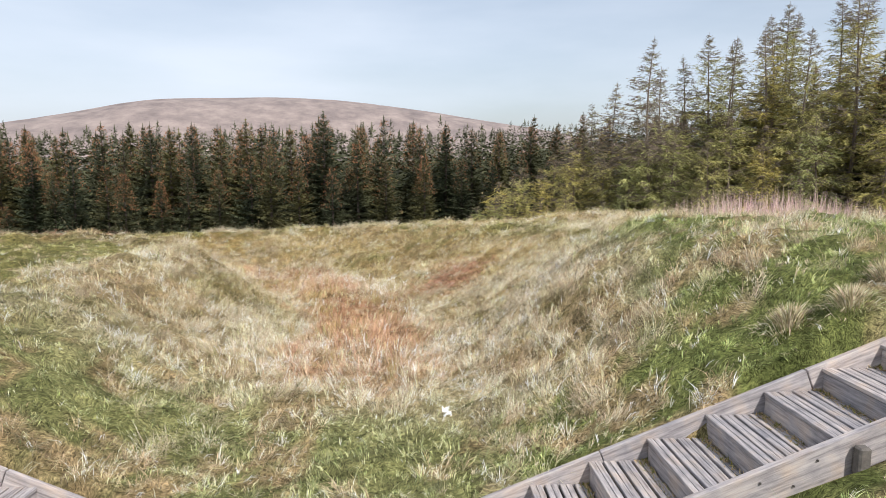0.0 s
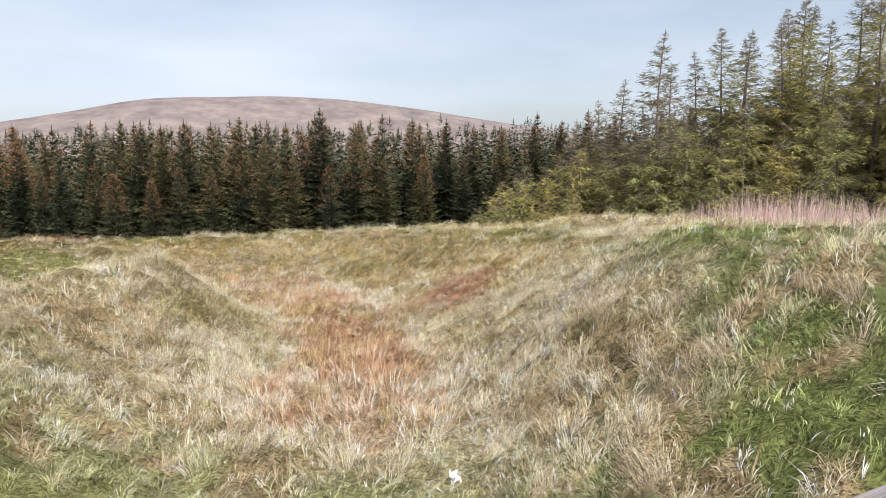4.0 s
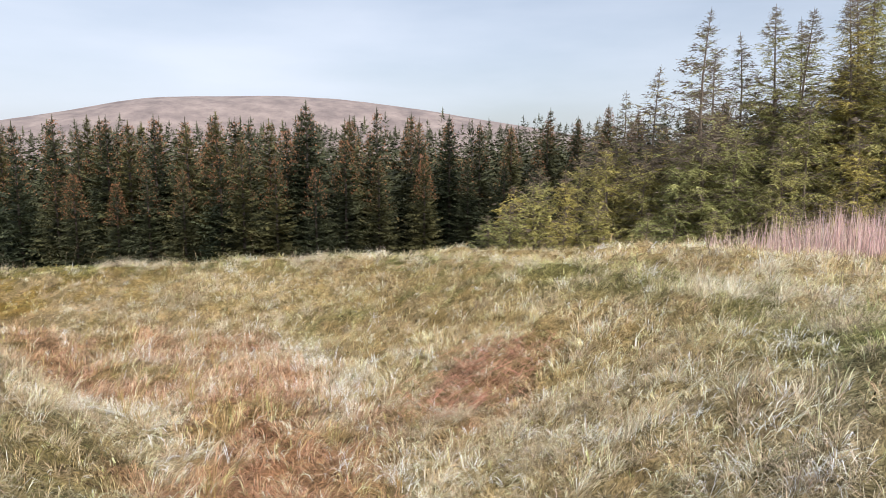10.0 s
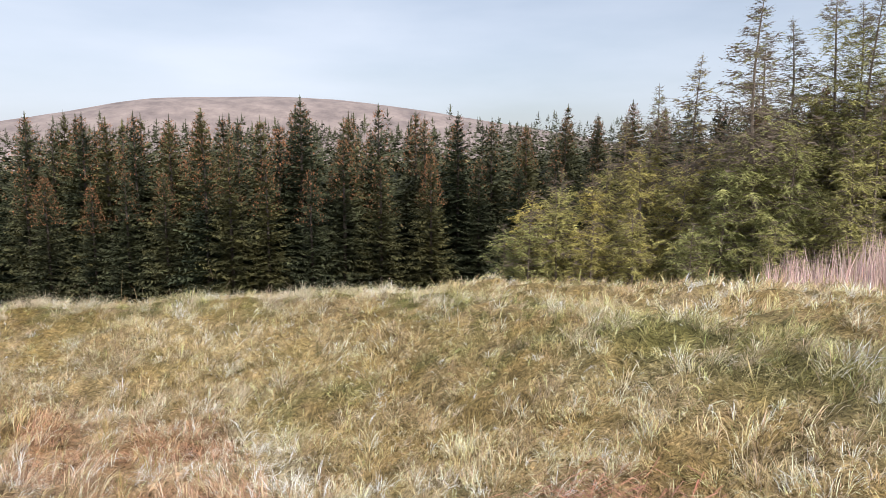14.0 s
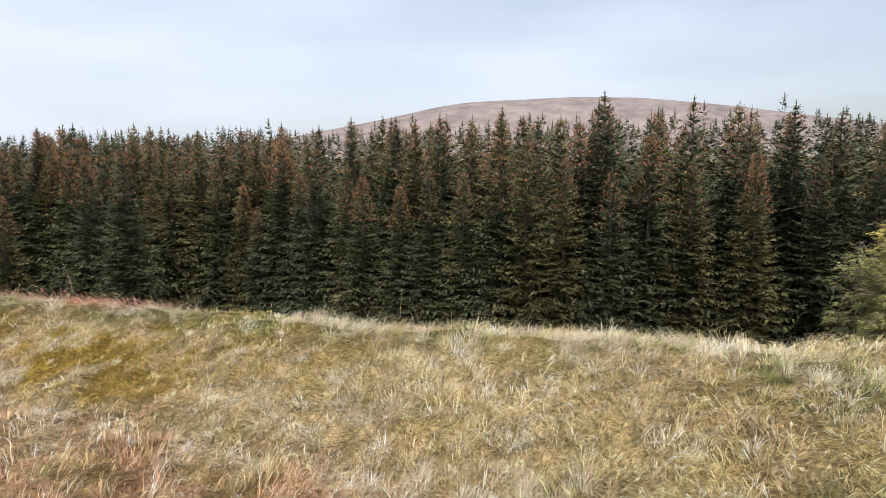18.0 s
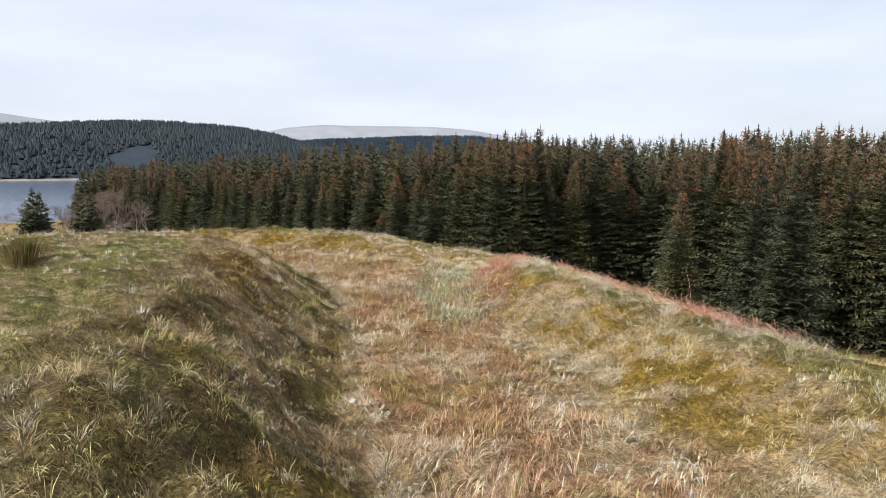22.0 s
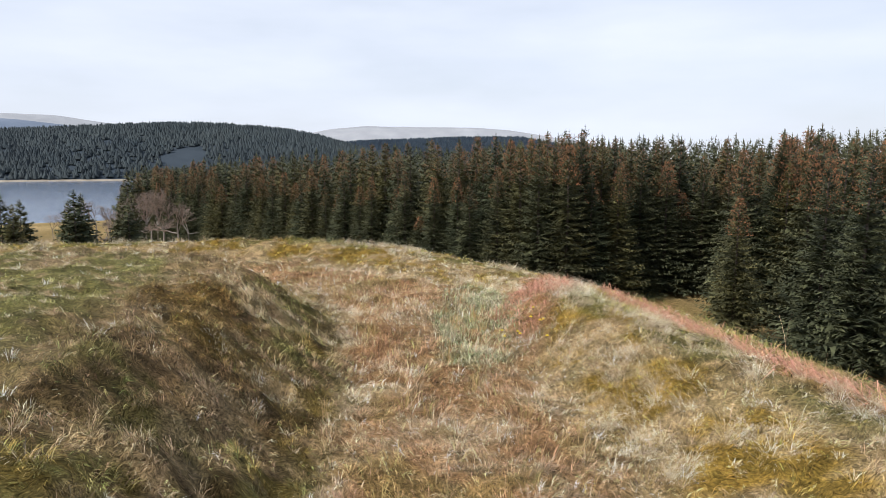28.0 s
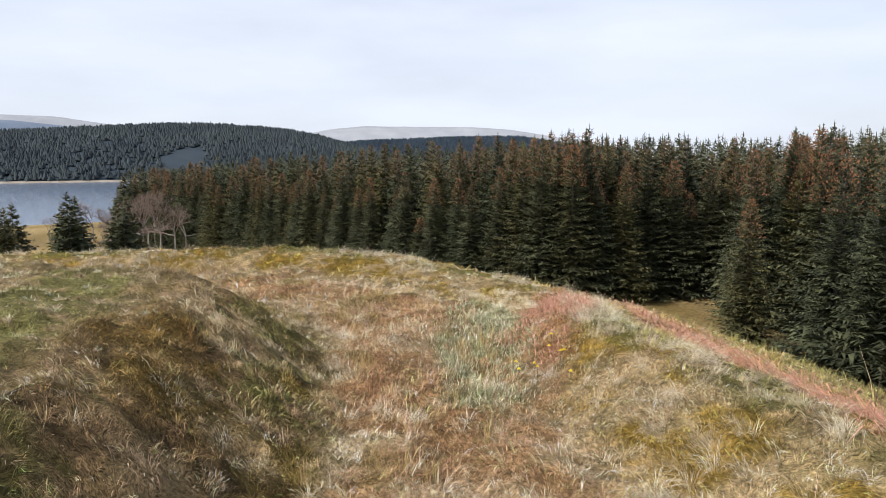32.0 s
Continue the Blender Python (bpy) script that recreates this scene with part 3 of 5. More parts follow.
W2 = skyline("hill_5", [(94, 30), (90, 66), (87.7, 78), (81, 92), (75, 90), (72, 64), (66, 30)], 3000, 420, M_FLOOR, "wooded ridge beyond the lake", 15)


def hill_wood(name, sheet, count, tall, mat, label, seed):
    """Spruces over the near side of a hill, too many to count: narrow, slightly ragged cones."""
    rng = np.random.default_rng(seed)
    x, y, z = sheet
    nv, nu = x.shape
    u, v = rng.uniform(0, nu - 1.01, count), rng.uniform(0, nv * 0.62, count)
    iu, iv = u.astype(int), v.astype(int)
    fu, fv = u - iu, v - iv

    def at(g):
        return (g[iv, iu] * (1 - fu) + g[iv, iu + 1] * fu) * (1 - fv) + (g[iv + 1, iu] * (1 - fu) + g[iv + 1, iu + 1] * fu) * fv

    px, py, pz = at(x), at(y), at(z)
    keep = (pz > -37) & (fbm(px, py, 160, seed, 3) > 0.22)
    px, py, pz = px[keep], py[keep], pz[keep]
    n = len(px)
    h = tall * rng.uniform(0.6, 1.15, n)
    r = h * rng.uniform(0.32, 0.48, n)
    a0 = rng.uniform(0, 6.28, n)
    verts = [np.c_[px, py, pz + h]]
    for lev, (fr, fz) in enumerate(((0.45, 0.55), (1.0, 0.12))):
        for k in range(5):
            a = a0 + k * 1.2566 + lev * 0.6
            rr = r * fr * rng.uniform(0.75, 1.2, n)
            verts.append(np.c_[px + np.cos(a) * rr, py + np.sin(a) * rr, pz + h * fz])
    vs = np.stack(verts, 1).reshape(-1, 3)
    base = (np.arange(n) * 11)[:, None]
    tri = []
    for k in range(5):
        j = (k + 1) % 5
        tri += [base + [[0, 1 + k, 1 + j]], base + [[1 + k, 6 + k, 1 + j]], base + [[1 + j, 6 + k, 6 + j]]]
    ob = mesh_object(name, vs, np.concatenate(tri), mat)
    return tagged(ob, label, "forest", kind="stuff")


def shore(sheet, label):
    """The stony bank along the far side of the lake, where the hill meets the water."""
    x, y, z = sheet
    first = (z > -38.0).argmax(0)
    cols = np.nonzero((z > -38.0).any(0) & (first > 0))[0]
    i = first[cols]
    t = (-38.0 - z[i - 1, cols]) / (z[i, cols] - z[i - 1, cols])
    p = np.c_[x[i - 1, cols] + t * (x[i, cols] - x[i - 1, cols]), y[i - 1, cols] + t * (y[i, cols] - y[i - 1, cols])]
    toward = -p / np.linalg.norm(p, axis=1)[:, None]
    wide = 9 + 7 * vnoise(p[:, 0], p[:, 1], 60, 7)
    rows = [np.c_[p + toward * (wide * k)[:, None], np.full(len(p), h)] for k, h in ((-1.2, -34.6), (0.2, -35.6), (1.0, -38.3))]
    v = np.concatenate(rows)
    m = len(p)
    a = np.arange(m - 1)
    f = np.concatenate([np.stack([a + r * m, a + 1 + r * m, a + 1 + (r + 1) * m, a + (r + 1) * m], -1) for r in (0, 1)])
    mat = plain_material("stony_shore", (0.20, 0.17, 0.13), (0.34, 0.30, 0.24), 0.05, 0.9, 0.4, 0.5)
    tagged(mesh_object("shore", v, f, mat, smooth=True), label, "shore", kind="structure")


shore(W1[1], "pale stony bank along the far side of the lake")
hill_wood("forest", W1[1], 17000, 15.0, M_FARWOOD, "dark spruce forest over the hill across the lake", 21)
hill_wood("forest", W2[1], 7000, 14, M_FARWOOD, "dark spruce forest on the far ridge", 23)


# ---- the wooden steps ----
def box(bm, lo, hi, bevel=0.006, m=None):
    v = bmesh.ops.create_cube(bm, size=1)["verts"]
    for p in v:
        p.co = Vector([a + (b - a) * (c + 0.5) for a, b, c in zip(lo, hi, p.co)])
    if bevel:
        es = list({e for p in v for e in p.link_edges})
        v = bmesh.ops.bevel(bm, geom=es, offset=bevel, segments=1, affect="EDGES")["verts"]
    if m is not None:
        bmesh.ops.transform(bm, matrix=m, verts=list({p for p in v}))
    return v


def stair(m, count, label, top_post=True):
    """A flight up local +x from the foot of its first riser; each tread is four boards between two stringers."""
    going, rise, width = 0.46, 0.18, 0.92
    root = empty("wooden_steps", m, label, "steps", "steps into the ditch")
    length = math.hypot(going, rise)
    slope = math.degrees(math.atan2(rise, going))
    for side, y0 in (("far", 0.0), ("near", -width - 0.05)):
        pieces = 3
        run = (count + 0.6) * length / pieces
        for k in range(pieces):
            bm = bmesh.new()
            box(bm, (k * run + 0.003, y0 + 0.004 * (k % 2), -0.14), ((k + 1) * run - 0.003, y0 + 0.05 + 0.004 * (k % 2), 0.12), 0.006)
            ob = part("stringer", bm, M_TIMBER, root)
            ob.matrix_basis = pose(-0.12, 0, 0.04, 0, -slope, 0)
            if side == "near":
                for j in range(6):
                    bb = bmesh.new()
                    bmesh.ops.create_cone(bb, cap_ends=True, segments=8, radius1=0.008, radius2=0.007, depth=0.010,
                                          matrix=pose(k * run + 0.18 + 0.2 * j, y0 - 0.004, 0.045 if j % 2 else -0.06, 90, 0, 0))
                    b = part("bolt", bb, M_BOLT, ob)
        for k in range(0, count + 1, 3):
            bm = bmesh.new()
            yy = y0 + 0.055 if side == "far" else y0 - 0.085
            box(bm, (k * going + 0.05, yy, k * rise - 0.35), (k * going + 0.13, yy + 0.08, k * rise + 0.175), 0.012)
            part("post", bm, M_POST, root)
    for k in range(count):
        z = (k + 1) * rise
        bm = bmesh.new()
        box(bm, (k * going, -width, k * rise - 0.03), (k * going + 0.04, 0, z - 0.034), 0.005)
        part("riser", bm, M_BOARD, root)
        for j in range(4):
            bm = bmesh.new()
            x0 = k * going - 0.012 + j * 0.118
            box(bm, (x0, -width, z - 0.03), (x0 + 0.046, 0, z), 0.004)
            box(bm, (x0 + 0.05, -width, z - 0.03), (x0 + 0.096, 0, z), 0.004)
            box(bm, (x0 + 0.04, -width, z - 0.03), (x0 + 0.056, 0, z - 0.018), 0)
            ob = part("tread_board", bm, M_BOARD, root)
            ob.matrix_basis = pose(0, 0, random.uniform(-0.003, 0.003), random.uniform(-0.3, 0.3), 0, random.uniform(-0.25, 0.25))
    return root


M_BOLT, bn, bl, bp = material("dull_steel", 0.5, 0.5)
bp.inputs["Metallic"].default_value = 0.9
bp.inputs["Base Color"].default_value = (0.16, 0.15, 0.15, 1)
def step_debris(m, count, seed):
    """Moss and blown straw caught at the back of the treads."""
    rng = np.random.default_rng(seed)
    n = 170 * count
    k, u = rng.integers(1, count, n), rng.uniform(0, 1, n)
    lx, ly = (k + 1) * 0.46 - 0.015 - np.abs(rng.normal(0, 0.035, n)), -0.9 * (u**1.6 if seed % 2 else u)
    lz = (k + 1) * 0.18 + 0.002
    a, ln = rng.uniform(0, 6.283, n), rng.uniform(0.02, 0.07, n)
    c, s_ = np.cos(a) * ln, np.sin(a) * ln
    p = np.c_[lx, ly, lz]
    side = np.c_[-s_, c, np.zeros(n)] * 0.12
    tip = p + np.c_[c * 0.5, s_, rng.uniform(0.0, 0.03, n)]
    v = np.stack([p - side, p + side, tip], 1).reshape(-1, 3)
    col = np.where((rng.uniform(0, 1, n) < 0.35)[:, None], np.array((0.20, 0.19, 0.05)), np.array((0.45, 0.33, 0.18))) * rng.uniform(0.6, 1.3, n)[:, None]
    ob = mesh_object("blown_straw", v, np.arange(3 * n).reshape(-1, 3), M_BLADE, tint=np.repeat(col, 3, 0))
    ob.matrix_basis = m
    tagged(ob, "moss and blown straw on the backs of the treads", "debris", kind="stuff")


step_debris(pose(-0.24, 4.93, -0.08, 0, 0, 3.2), 10, 31)
stair(pose(-0.24, 4.93, -0.08, 0, 0, 3.2), 10, "weathered grey timber steps climbing the grassy bank")
stair(pose(-2.3, 4.0, -0.08, 0, 0, 178), 8, "weathered grey timber steps climbing the bank across the ditch")


# ---- trees ----
def tube(points, radii, sides=5):
    """A bent, tapered tube through points."""
    p, r = np.asarray(points, float), np.asarray(radii, float)
    t = np.gradient(p, axis=0)
    t /= np.linalg.norm(t, axis=1)[:, None] + 1e-9
    ref = np.where(np.abs(t[:, 2:]) > 0.9, [[1.0, 0, 0]], [[0, 0, 1.0]])
    u = np.cross(t, ref)
    u /= np.linalg.norm(u, axis=1)[:, None] + 1e-9
    v = np.cross(t, u)
    a = np.arange(sides) * 2 * np.pi / sides
    ring = p[:, None] + r[:, None, None] * (np.cos(a)[None, :, None] * u[:, None] + np.sin(a)[None, :, None] * v[:, None])
    i = np.arange(len(p) * sides).reshape(len(p), sides)
    j = np.roll(i, -1, 1)
    faces = np.stack([i[:-1], j[:-1], j[1:], i[1:]], -1).reshape(-1, 4)
    return ring.reshape(-1, 3), faces


def joined(pieces):
    vs, fs, n = [], [], 0
    for v, f in pieces:
        vs.append(v)
        fs.append(f + n)
        n += len(v)
    return np.concatenate(vs), np.concatenate(fs)


def sprays(rng, root, way, length, n, droop, width, hang, slim=0.75, lift=0.0, spine=0.09):
    """Leafy twigs along many branches at once: thin triangles either side of each branch and one along it. The branch sags by
    droop and its tip turns up again by lift; slim is a twig's breadth against its length."""
    m = len(root)
    up = np.array([0, 0, 1.0])
    way = way / np.linalg.norm(way, axis=1)[:, None]
    side = np.cross(way, up)
    side /= np.linalg.norm(side, axis=1)[:, None] + 1e-9

    def at(s):
        return root + way * (length * s)[:, None] + up * (length * (lift * s**3 - droop * s**1.6))[:, None]

    tri = []
    for k in range(n):
        s = np.clip((k + 0.6) / n + rng.uniform(-0.35, 0.35, m) / n, 0.02, 1)
        base = at(s)
        for sg in (-1, 1):
            tl = length * width * (1.2 - 0.85 * s) * rng.uniform(0.65, 1.3, m)
            out = side * (sg * rng.uniform(0.6, 1.0, m))[:, None] + way * rng.uniform(0.5, 1.0, m)[:, None]
            out[:, 2] -= hang * rng.uniform(0.2, 1.2, m)
            tip = base + out * tl[:, None]
            b2 = base + way * (tl * slim)[:, None] + up * (0.25 * tl * rng.uniform(-1, 1, m))[:, None]
            tri.append(np.stack([base, b2, tip], 1))
    wv = side * (length * spine)[:, None]
    one = np.ones(m)
    tri.append(np.stack([at(0.45 * one) - wv, at(0.45 * one) + wv, at(1.06 * one)], 1))
    v = np.concatenate(tri).reshape(-1, 3)
    return v, np.arange(len(v)).reshape(-1, 3)


def spruce_crown(rng, h, spacing, per, n, spread=0.235, low=0.04, width=0.24, slim=0.34):
    """Whorls of branches that sag and turn up at their tips, short ones between them, and a slim leader."""
    zs = h * (low + (0.955 - low) * (1 - (1 - np.linspace(0, 1, max(4, int(0.95 * h * (1 - low) / spacing)))) ** 1.25))
    root, way, length = [], [], []
    for z in zs:
        f = 1 - z / h
        k = max(5, int(per * (0.5 + 0.5 * min(1, f * 2.2))))
        az = rng.uniform(0, 6.283) + np.arange(k) * 6.283 / k + rng.uniform(-0.3, 0.3, k)
        reach = (spread * h * f**0.80 + 0.06) * rng.uniform(0.62, 1.1, k)
        rise = rng.uniform(0.0, 0.28, k) + 0.75 * (1 - f) ** 3
        root.append(np.c_[np.zeros((k, 2)), np.full(k, z) + rng.uniform(-0.7, 0.7, k) * spacing])
        way.append(np.c_[np.cos(az), np.sin(az), rise])
        length.append(reach)
    root = np.concatenate(root)
    root[:, 2] = np.clip(root[:, 2], 0.02 * h, 0.97 * h)
    body = sprays(rng, root, np.concatenate(way), np.concatenate(length), n, 0.30, width, 0.5, slim, 0.22, 0.03)
    # the leader: small whorls under a bare spike
    root, way, length = [np.array([[0, 0, h * 0.925], [0, 0.02, h * 0.935]])], [np.array([[0.02, 0, 1.0], [-0.02, 0.01, 1.0]])], [np.array([0.075, 0.06]) * h]
    for f, ln in ((0.085, 0.50), (0.06, 0.36), (0.038, 0.26), (0.018, 0.15)):
        az = rng.uniform(0, 6.283) + np.arange(6) * 1.047
        root.append(np.c_[np.zeros((6, 2)), np.full(6, h * (1 - f))])
        way.append(np.c_[np.cos(az), np.sin(az), rng.uniform(0.45, 0.9, 6)])
        length.append(ln * rng.uniform(0.7, 1.2, 6))
    top = sprays(rng, np.concatenate(root), np.concatenate(way), np.concatenate(length), 3, 0.1, 0.22, 0.2, 0.4, 0.1, 0.05)
    return joined([body, top])


def cone_cluster(rng, h, amount):
    n = int(amount * 3.4)
    f = 0.03 + 0.26 * rng.uniform(0, 1, n) ** 1.1
    z = h * (1 - f)
    az = rng.uniform(0, 6.283, n)
    r = (0.25 * h * f**0.80 + 0.05) * rng.uniform(0.5, 1.0, n)
    c = np.c_[np.cos(az) * r, np.sin(az) * r, z + 0.1 * r]
    out = []
    for k in range(2):
        o = rng.normal(0, 0.05, (n, 3))
        s = rng.uniform(0.035, 0.07, n)[:, None]
        a, b = rng.normal(0, 1, (n, 3)), rng.normal(0, 1, (n, 3))
        out.append(np.stack([c + o, c + o + a * s * 0.7, c + o + b * s * 0.7 - [0, 0, 0.06]], 1))
    v = np.concatenate(out).reshape(-1, 3)
    return v, np.arange(len(v)).reshape(-1, 3)


def spruce(name, seed, h, spacing, per, n, cones, label, spread=0.26, width=0.26, slim=0.46):
    rng = np.random.default_rng(seed)
    root = empty(name, Matrix(), label, "tree", "spruce plantation")
    zs = np.linspace(0, h, 8)
    v, f = tube(np.c_[0.02 * np.sin(zs), 0.02 * np.cos(zs), zs], 0.013 * h * (1 - zs / h) ** 0.8 + 0.006, 5)
    mesh_object("trunk", v, f, M_BARK, root)
    v, f = spruce_crown(rng, h, spacing, per, n, spread, 0.04, width, slim)
    mesh_object("crown", v, f, M_SPRUCE, root)
    if cones:
        v, f = cone_cluster(rng, h, cones)
        tagged(mesh_object("rusty_top", v, f, M_CONES, root, "rusty brown cones in the top"), kind="stuff")
    return root


def larch(name, seed, h, full, taper, label):
    """A larch just coming into leaf: thin drooping branches with olive tufts, its leader bare."""
    rng = np.random.default_rng(seed)
    root = empty(name, Matrix(), label, "tree", "larches beside the bank")
    zs = np.linspace(0, h, 10)
    bend = 0.012 * h
    trunk = np.c_[bend * np.sin(zs * 0.6), bend * np.cos(zs * 0.5) - bend, zs]
    v, f = tube(trunk, 0.0095 * h * (1 - zs / h) ** 0.9 + 0.006, 6)
    mesh_object("trunk", v, f, M_LARCHTWIG, root)
    limbs, roots, ways, lens = [], [], [], []
    up = np.array([0, 0, 1.0])
    for z in np.sort(rng.uniform(0.03, 0.985, int(34 * h)) ** 1.05) * h:
        fr = 1 - z / h
        az = rng.uniform(0, 6.283)
        ln = (0.225 * h * fr**taper + 0.2 * min(1, 6 * fr)) * rng.uniform(0.4, 1.12)
        w = np.array([math.cos(az), math.sin(az), rng.uniform(-0.1, 0.3) + 0.7 * (1 - fr) ** 2])
        r0 = np.array([np.interp(z, zs, trunk[:, 0]), np.interp(z, zs, trunk[:, 1]), z])
        sag, tip_up = rng.uniform(0.2, 0.45), rng.uniform(0.1, 0.3)
        tt = np.linspace(0, 1, 5)[:, None]
        pts = r0 + w * ln * tt + up * ln * (tip_up * tt**3 - sag * tt**1.6)
        limbs.append(tube(pts, np.linspace(0.012, 0.003, 5) * (0.5 + ln / 3), 3))
        m = max(7, int(ln * 14))
        s = rng.uniform(0.1, 1.0, m) ** 0.75
        side = np.cross(w, up)
        side /= np.linalg.norm(side)
        roots.append(r0 + w * ln * s[:, None] + up * (ln * (tip_up * s**3 - sag * s**1.6))[:, None])
        ways.append(side * rng.normal(0, 0.6, m)[:, None] + w * rng.uniform(0.3, 1.0, m)[:, None] + np.c_[np.zeros((m, 2)), rng.uniform(-0.7, 0.1, m)])
        lens.append(rng.uniform(0.5, 1.2, m) * (0.35 + 0.12 * ln) * min(1, 0.35 + 4 * fr))
    v, f = joined(limbs)
    tagged(mesh_object("branchwork", v, f, M_LARCHTWIG, root), kind="stuff")
    roots, ways, lens = np.concatenate(roots), np.concatenate(ways), np.concatenate(lens)
    leafy = rng.uniform(0, 1, len(roots)) < np.where(roots[:, 2] > full * h, 0.22, 0.8)
    v, f = sprays(rng, roots[leafy], ways[leafy], lens[leafy], 8, 0.3, 0.25, 0.35, 0.24, 0.1, 0.012)
    tagged(mesh_object("foliage", v, f, M_LARCH, root, "fresh olive-green needle tufts"), kind="stuff")
    bare = ~leafy
    v, f = sprays(rng, roots[bare], ways[bare], lens[bare] * 1.1, 3, 0.15, 0.4, 0.1, 0.07, 0.1, 0.008)
    tagged(mesh_object("bare_twig_spray", v, f, M_LARCHTWIG, root, "bare grey twigs"), kind="stuff")
    return root


def stand(ob, x, y, scale=1.0, turn=0.0, tall=1.0):
    z = float(height(np.array([x]), np.array([y]), False)[0])
    m = pose(x, y, z - 0.05, 0, 0, turn)
    ob.matrix_basis = m @ Matrix.Diagonal((scale, scale, scale * tall, 1))


def placed(src, x, y, scale, turn, tall=1.0):
    ob = copy_thing(src, Matrix())
    stand(ob, x, y, scale, turn, tall)
    return ob


# the edge of the plantation, from the larches round to the lake
EDGE = [(48, 38), (30, 44), (14, 48), (0, 46.5), (-10, 45.5), (-20, 48), (-30, 52), (-42, 51.5), (-50, 49.5), (-53.5, 46.5), (-57, 51), (-63, 50), (-61, 42), (-57.5, 34.5), (-63, 28), (-70, 22.5), (-82, 15), (-100, 4), (-120, -10), (-138, -22), (-150, -30)]


def edge_point(s):
    p = np.array(EDGE, float)
    seg = np.linalg.norm(np.diff(p, axis=0), axis=1)
    cum = np.r_[0, np.cumsum(seg)]
    q = np.array([np.interp(s, cum, p[:, 0]), np.interp(s, cum, p[:, 1])])
    q2 = np.array([np.interp(s + 1, cum, p[:, 0]), np.interp(s + 1, cum, p[:, 1])])
    t = (q2 - q) / (np.linalg.norm(q2 - q) + 1e-9)
    return q, np.array([t[1], -t[0]]), cum[-1]


SPRUCES = [spruce("spruce_tree", 100 + k, h, 0.30, 12, 9, c, lab) for k, (h, c, lab) in enumerate([
    (14.0, 90, "dark green spruce at the edge of the plantation"),
    (13.2, 150, "dark spruce with rusty cones in its top"),
    (14.6, 60, "tall dark spruce with some brown cones"),
    (12.2, 50, "bluish-green spruce at the edge of the plantation")])]
FARSPRUCES = [spruce("spruce_tree", 200 + k, h, 0.42, 10, 6, c, lab, 0.27, 0.36, 0.55) for k, (h, c, lab) in enumerate([
    (14.5, 0, "dark spruce inside the plantation"),
    (14.0, 130, "dark spruce with rusty cones inside the plantation"),
    (15.2, 60, "tall dark spruce inside the plantation")])]
PROTO_H = dict(zip(SPRUCES + FARSPRUCES, (14.0, 13.2, 14.6, 12.2, 14.5, 14.0, 15.2)))


def fitted(rng, p, proto, row):
    """Scale across and upward for a tree whose top reaches the plantation's even skyline."""
    top = np.interp(p[0], [-160, -140, -92, -60, -12, 0, 14, 30], [0.5, 1.6, 4.2, 5.3, 5.4, 5.5, 6.0, 7.0])
    top += rng.normal(-1.7, 0.9) if row == 0 else rng.normal(0.1, 0.42)
    if row == 0 and p[0] < -62:
        top -= rng.uniform(0.0, 3.0)
    if row == 0 and rng.uniform() < 0.16:
        top -= rng.uniform(2.0, 4.0)
    h = float(np.clip(top - height(p[:1], p[1:], False)[0], 5.5, 17.0))
    across = float(np.clip(h / 13.5, 0.62, 1.1)) * rng.uniform(0.92, 1.1) * 13.5 / proto
    return across, h / proto / across


rng = np.random.default_rng(7)
total = edge_point(0)[2]
used = set()
for row in range(3):
    s = rng.uniform(0, 2)
    while s < total:
        q, nrm, _ = edge_point(s)
        p = q + nrm * (row * 2.6 + rng.uniform(-0.7, 0.7))
        near = math.hypot(p[0] + 2, p[1] - 12) < 72
        if row == 0 or (row == 1 and near):
            src = SPRUCES[int(rng.integers(4))]
        else:
            src = FARSPRUCES[int(rng.integers(3))]
        sc, tall = fitted(rng, p, PROTO_H[src], row)
        turn = rng.uniform(0, 360)
        if src not in used:
            used.add(src)
            stand(src, p[0], p[1], sc, turn, tall)
        else:
            placed(src, p[0], p[1], sc, turn, tall)
        s += rng.uniform(1.6, 2.7) * (1.0 if near else 1.25)


for x, y, top, src in ((-45.5, 41.2, 1.1, SPRUCES[1]), (-40.5, 43.6, 3.6, SPRUCES[0]), (-37.2, 43.5, 4.0, SPRUCES[2])):
    h = top - float(height(np.array([x]), np.array([y]), False)[0])
    placed(src, x, y, h / PROTO_H[src], 40.0, 1.0)


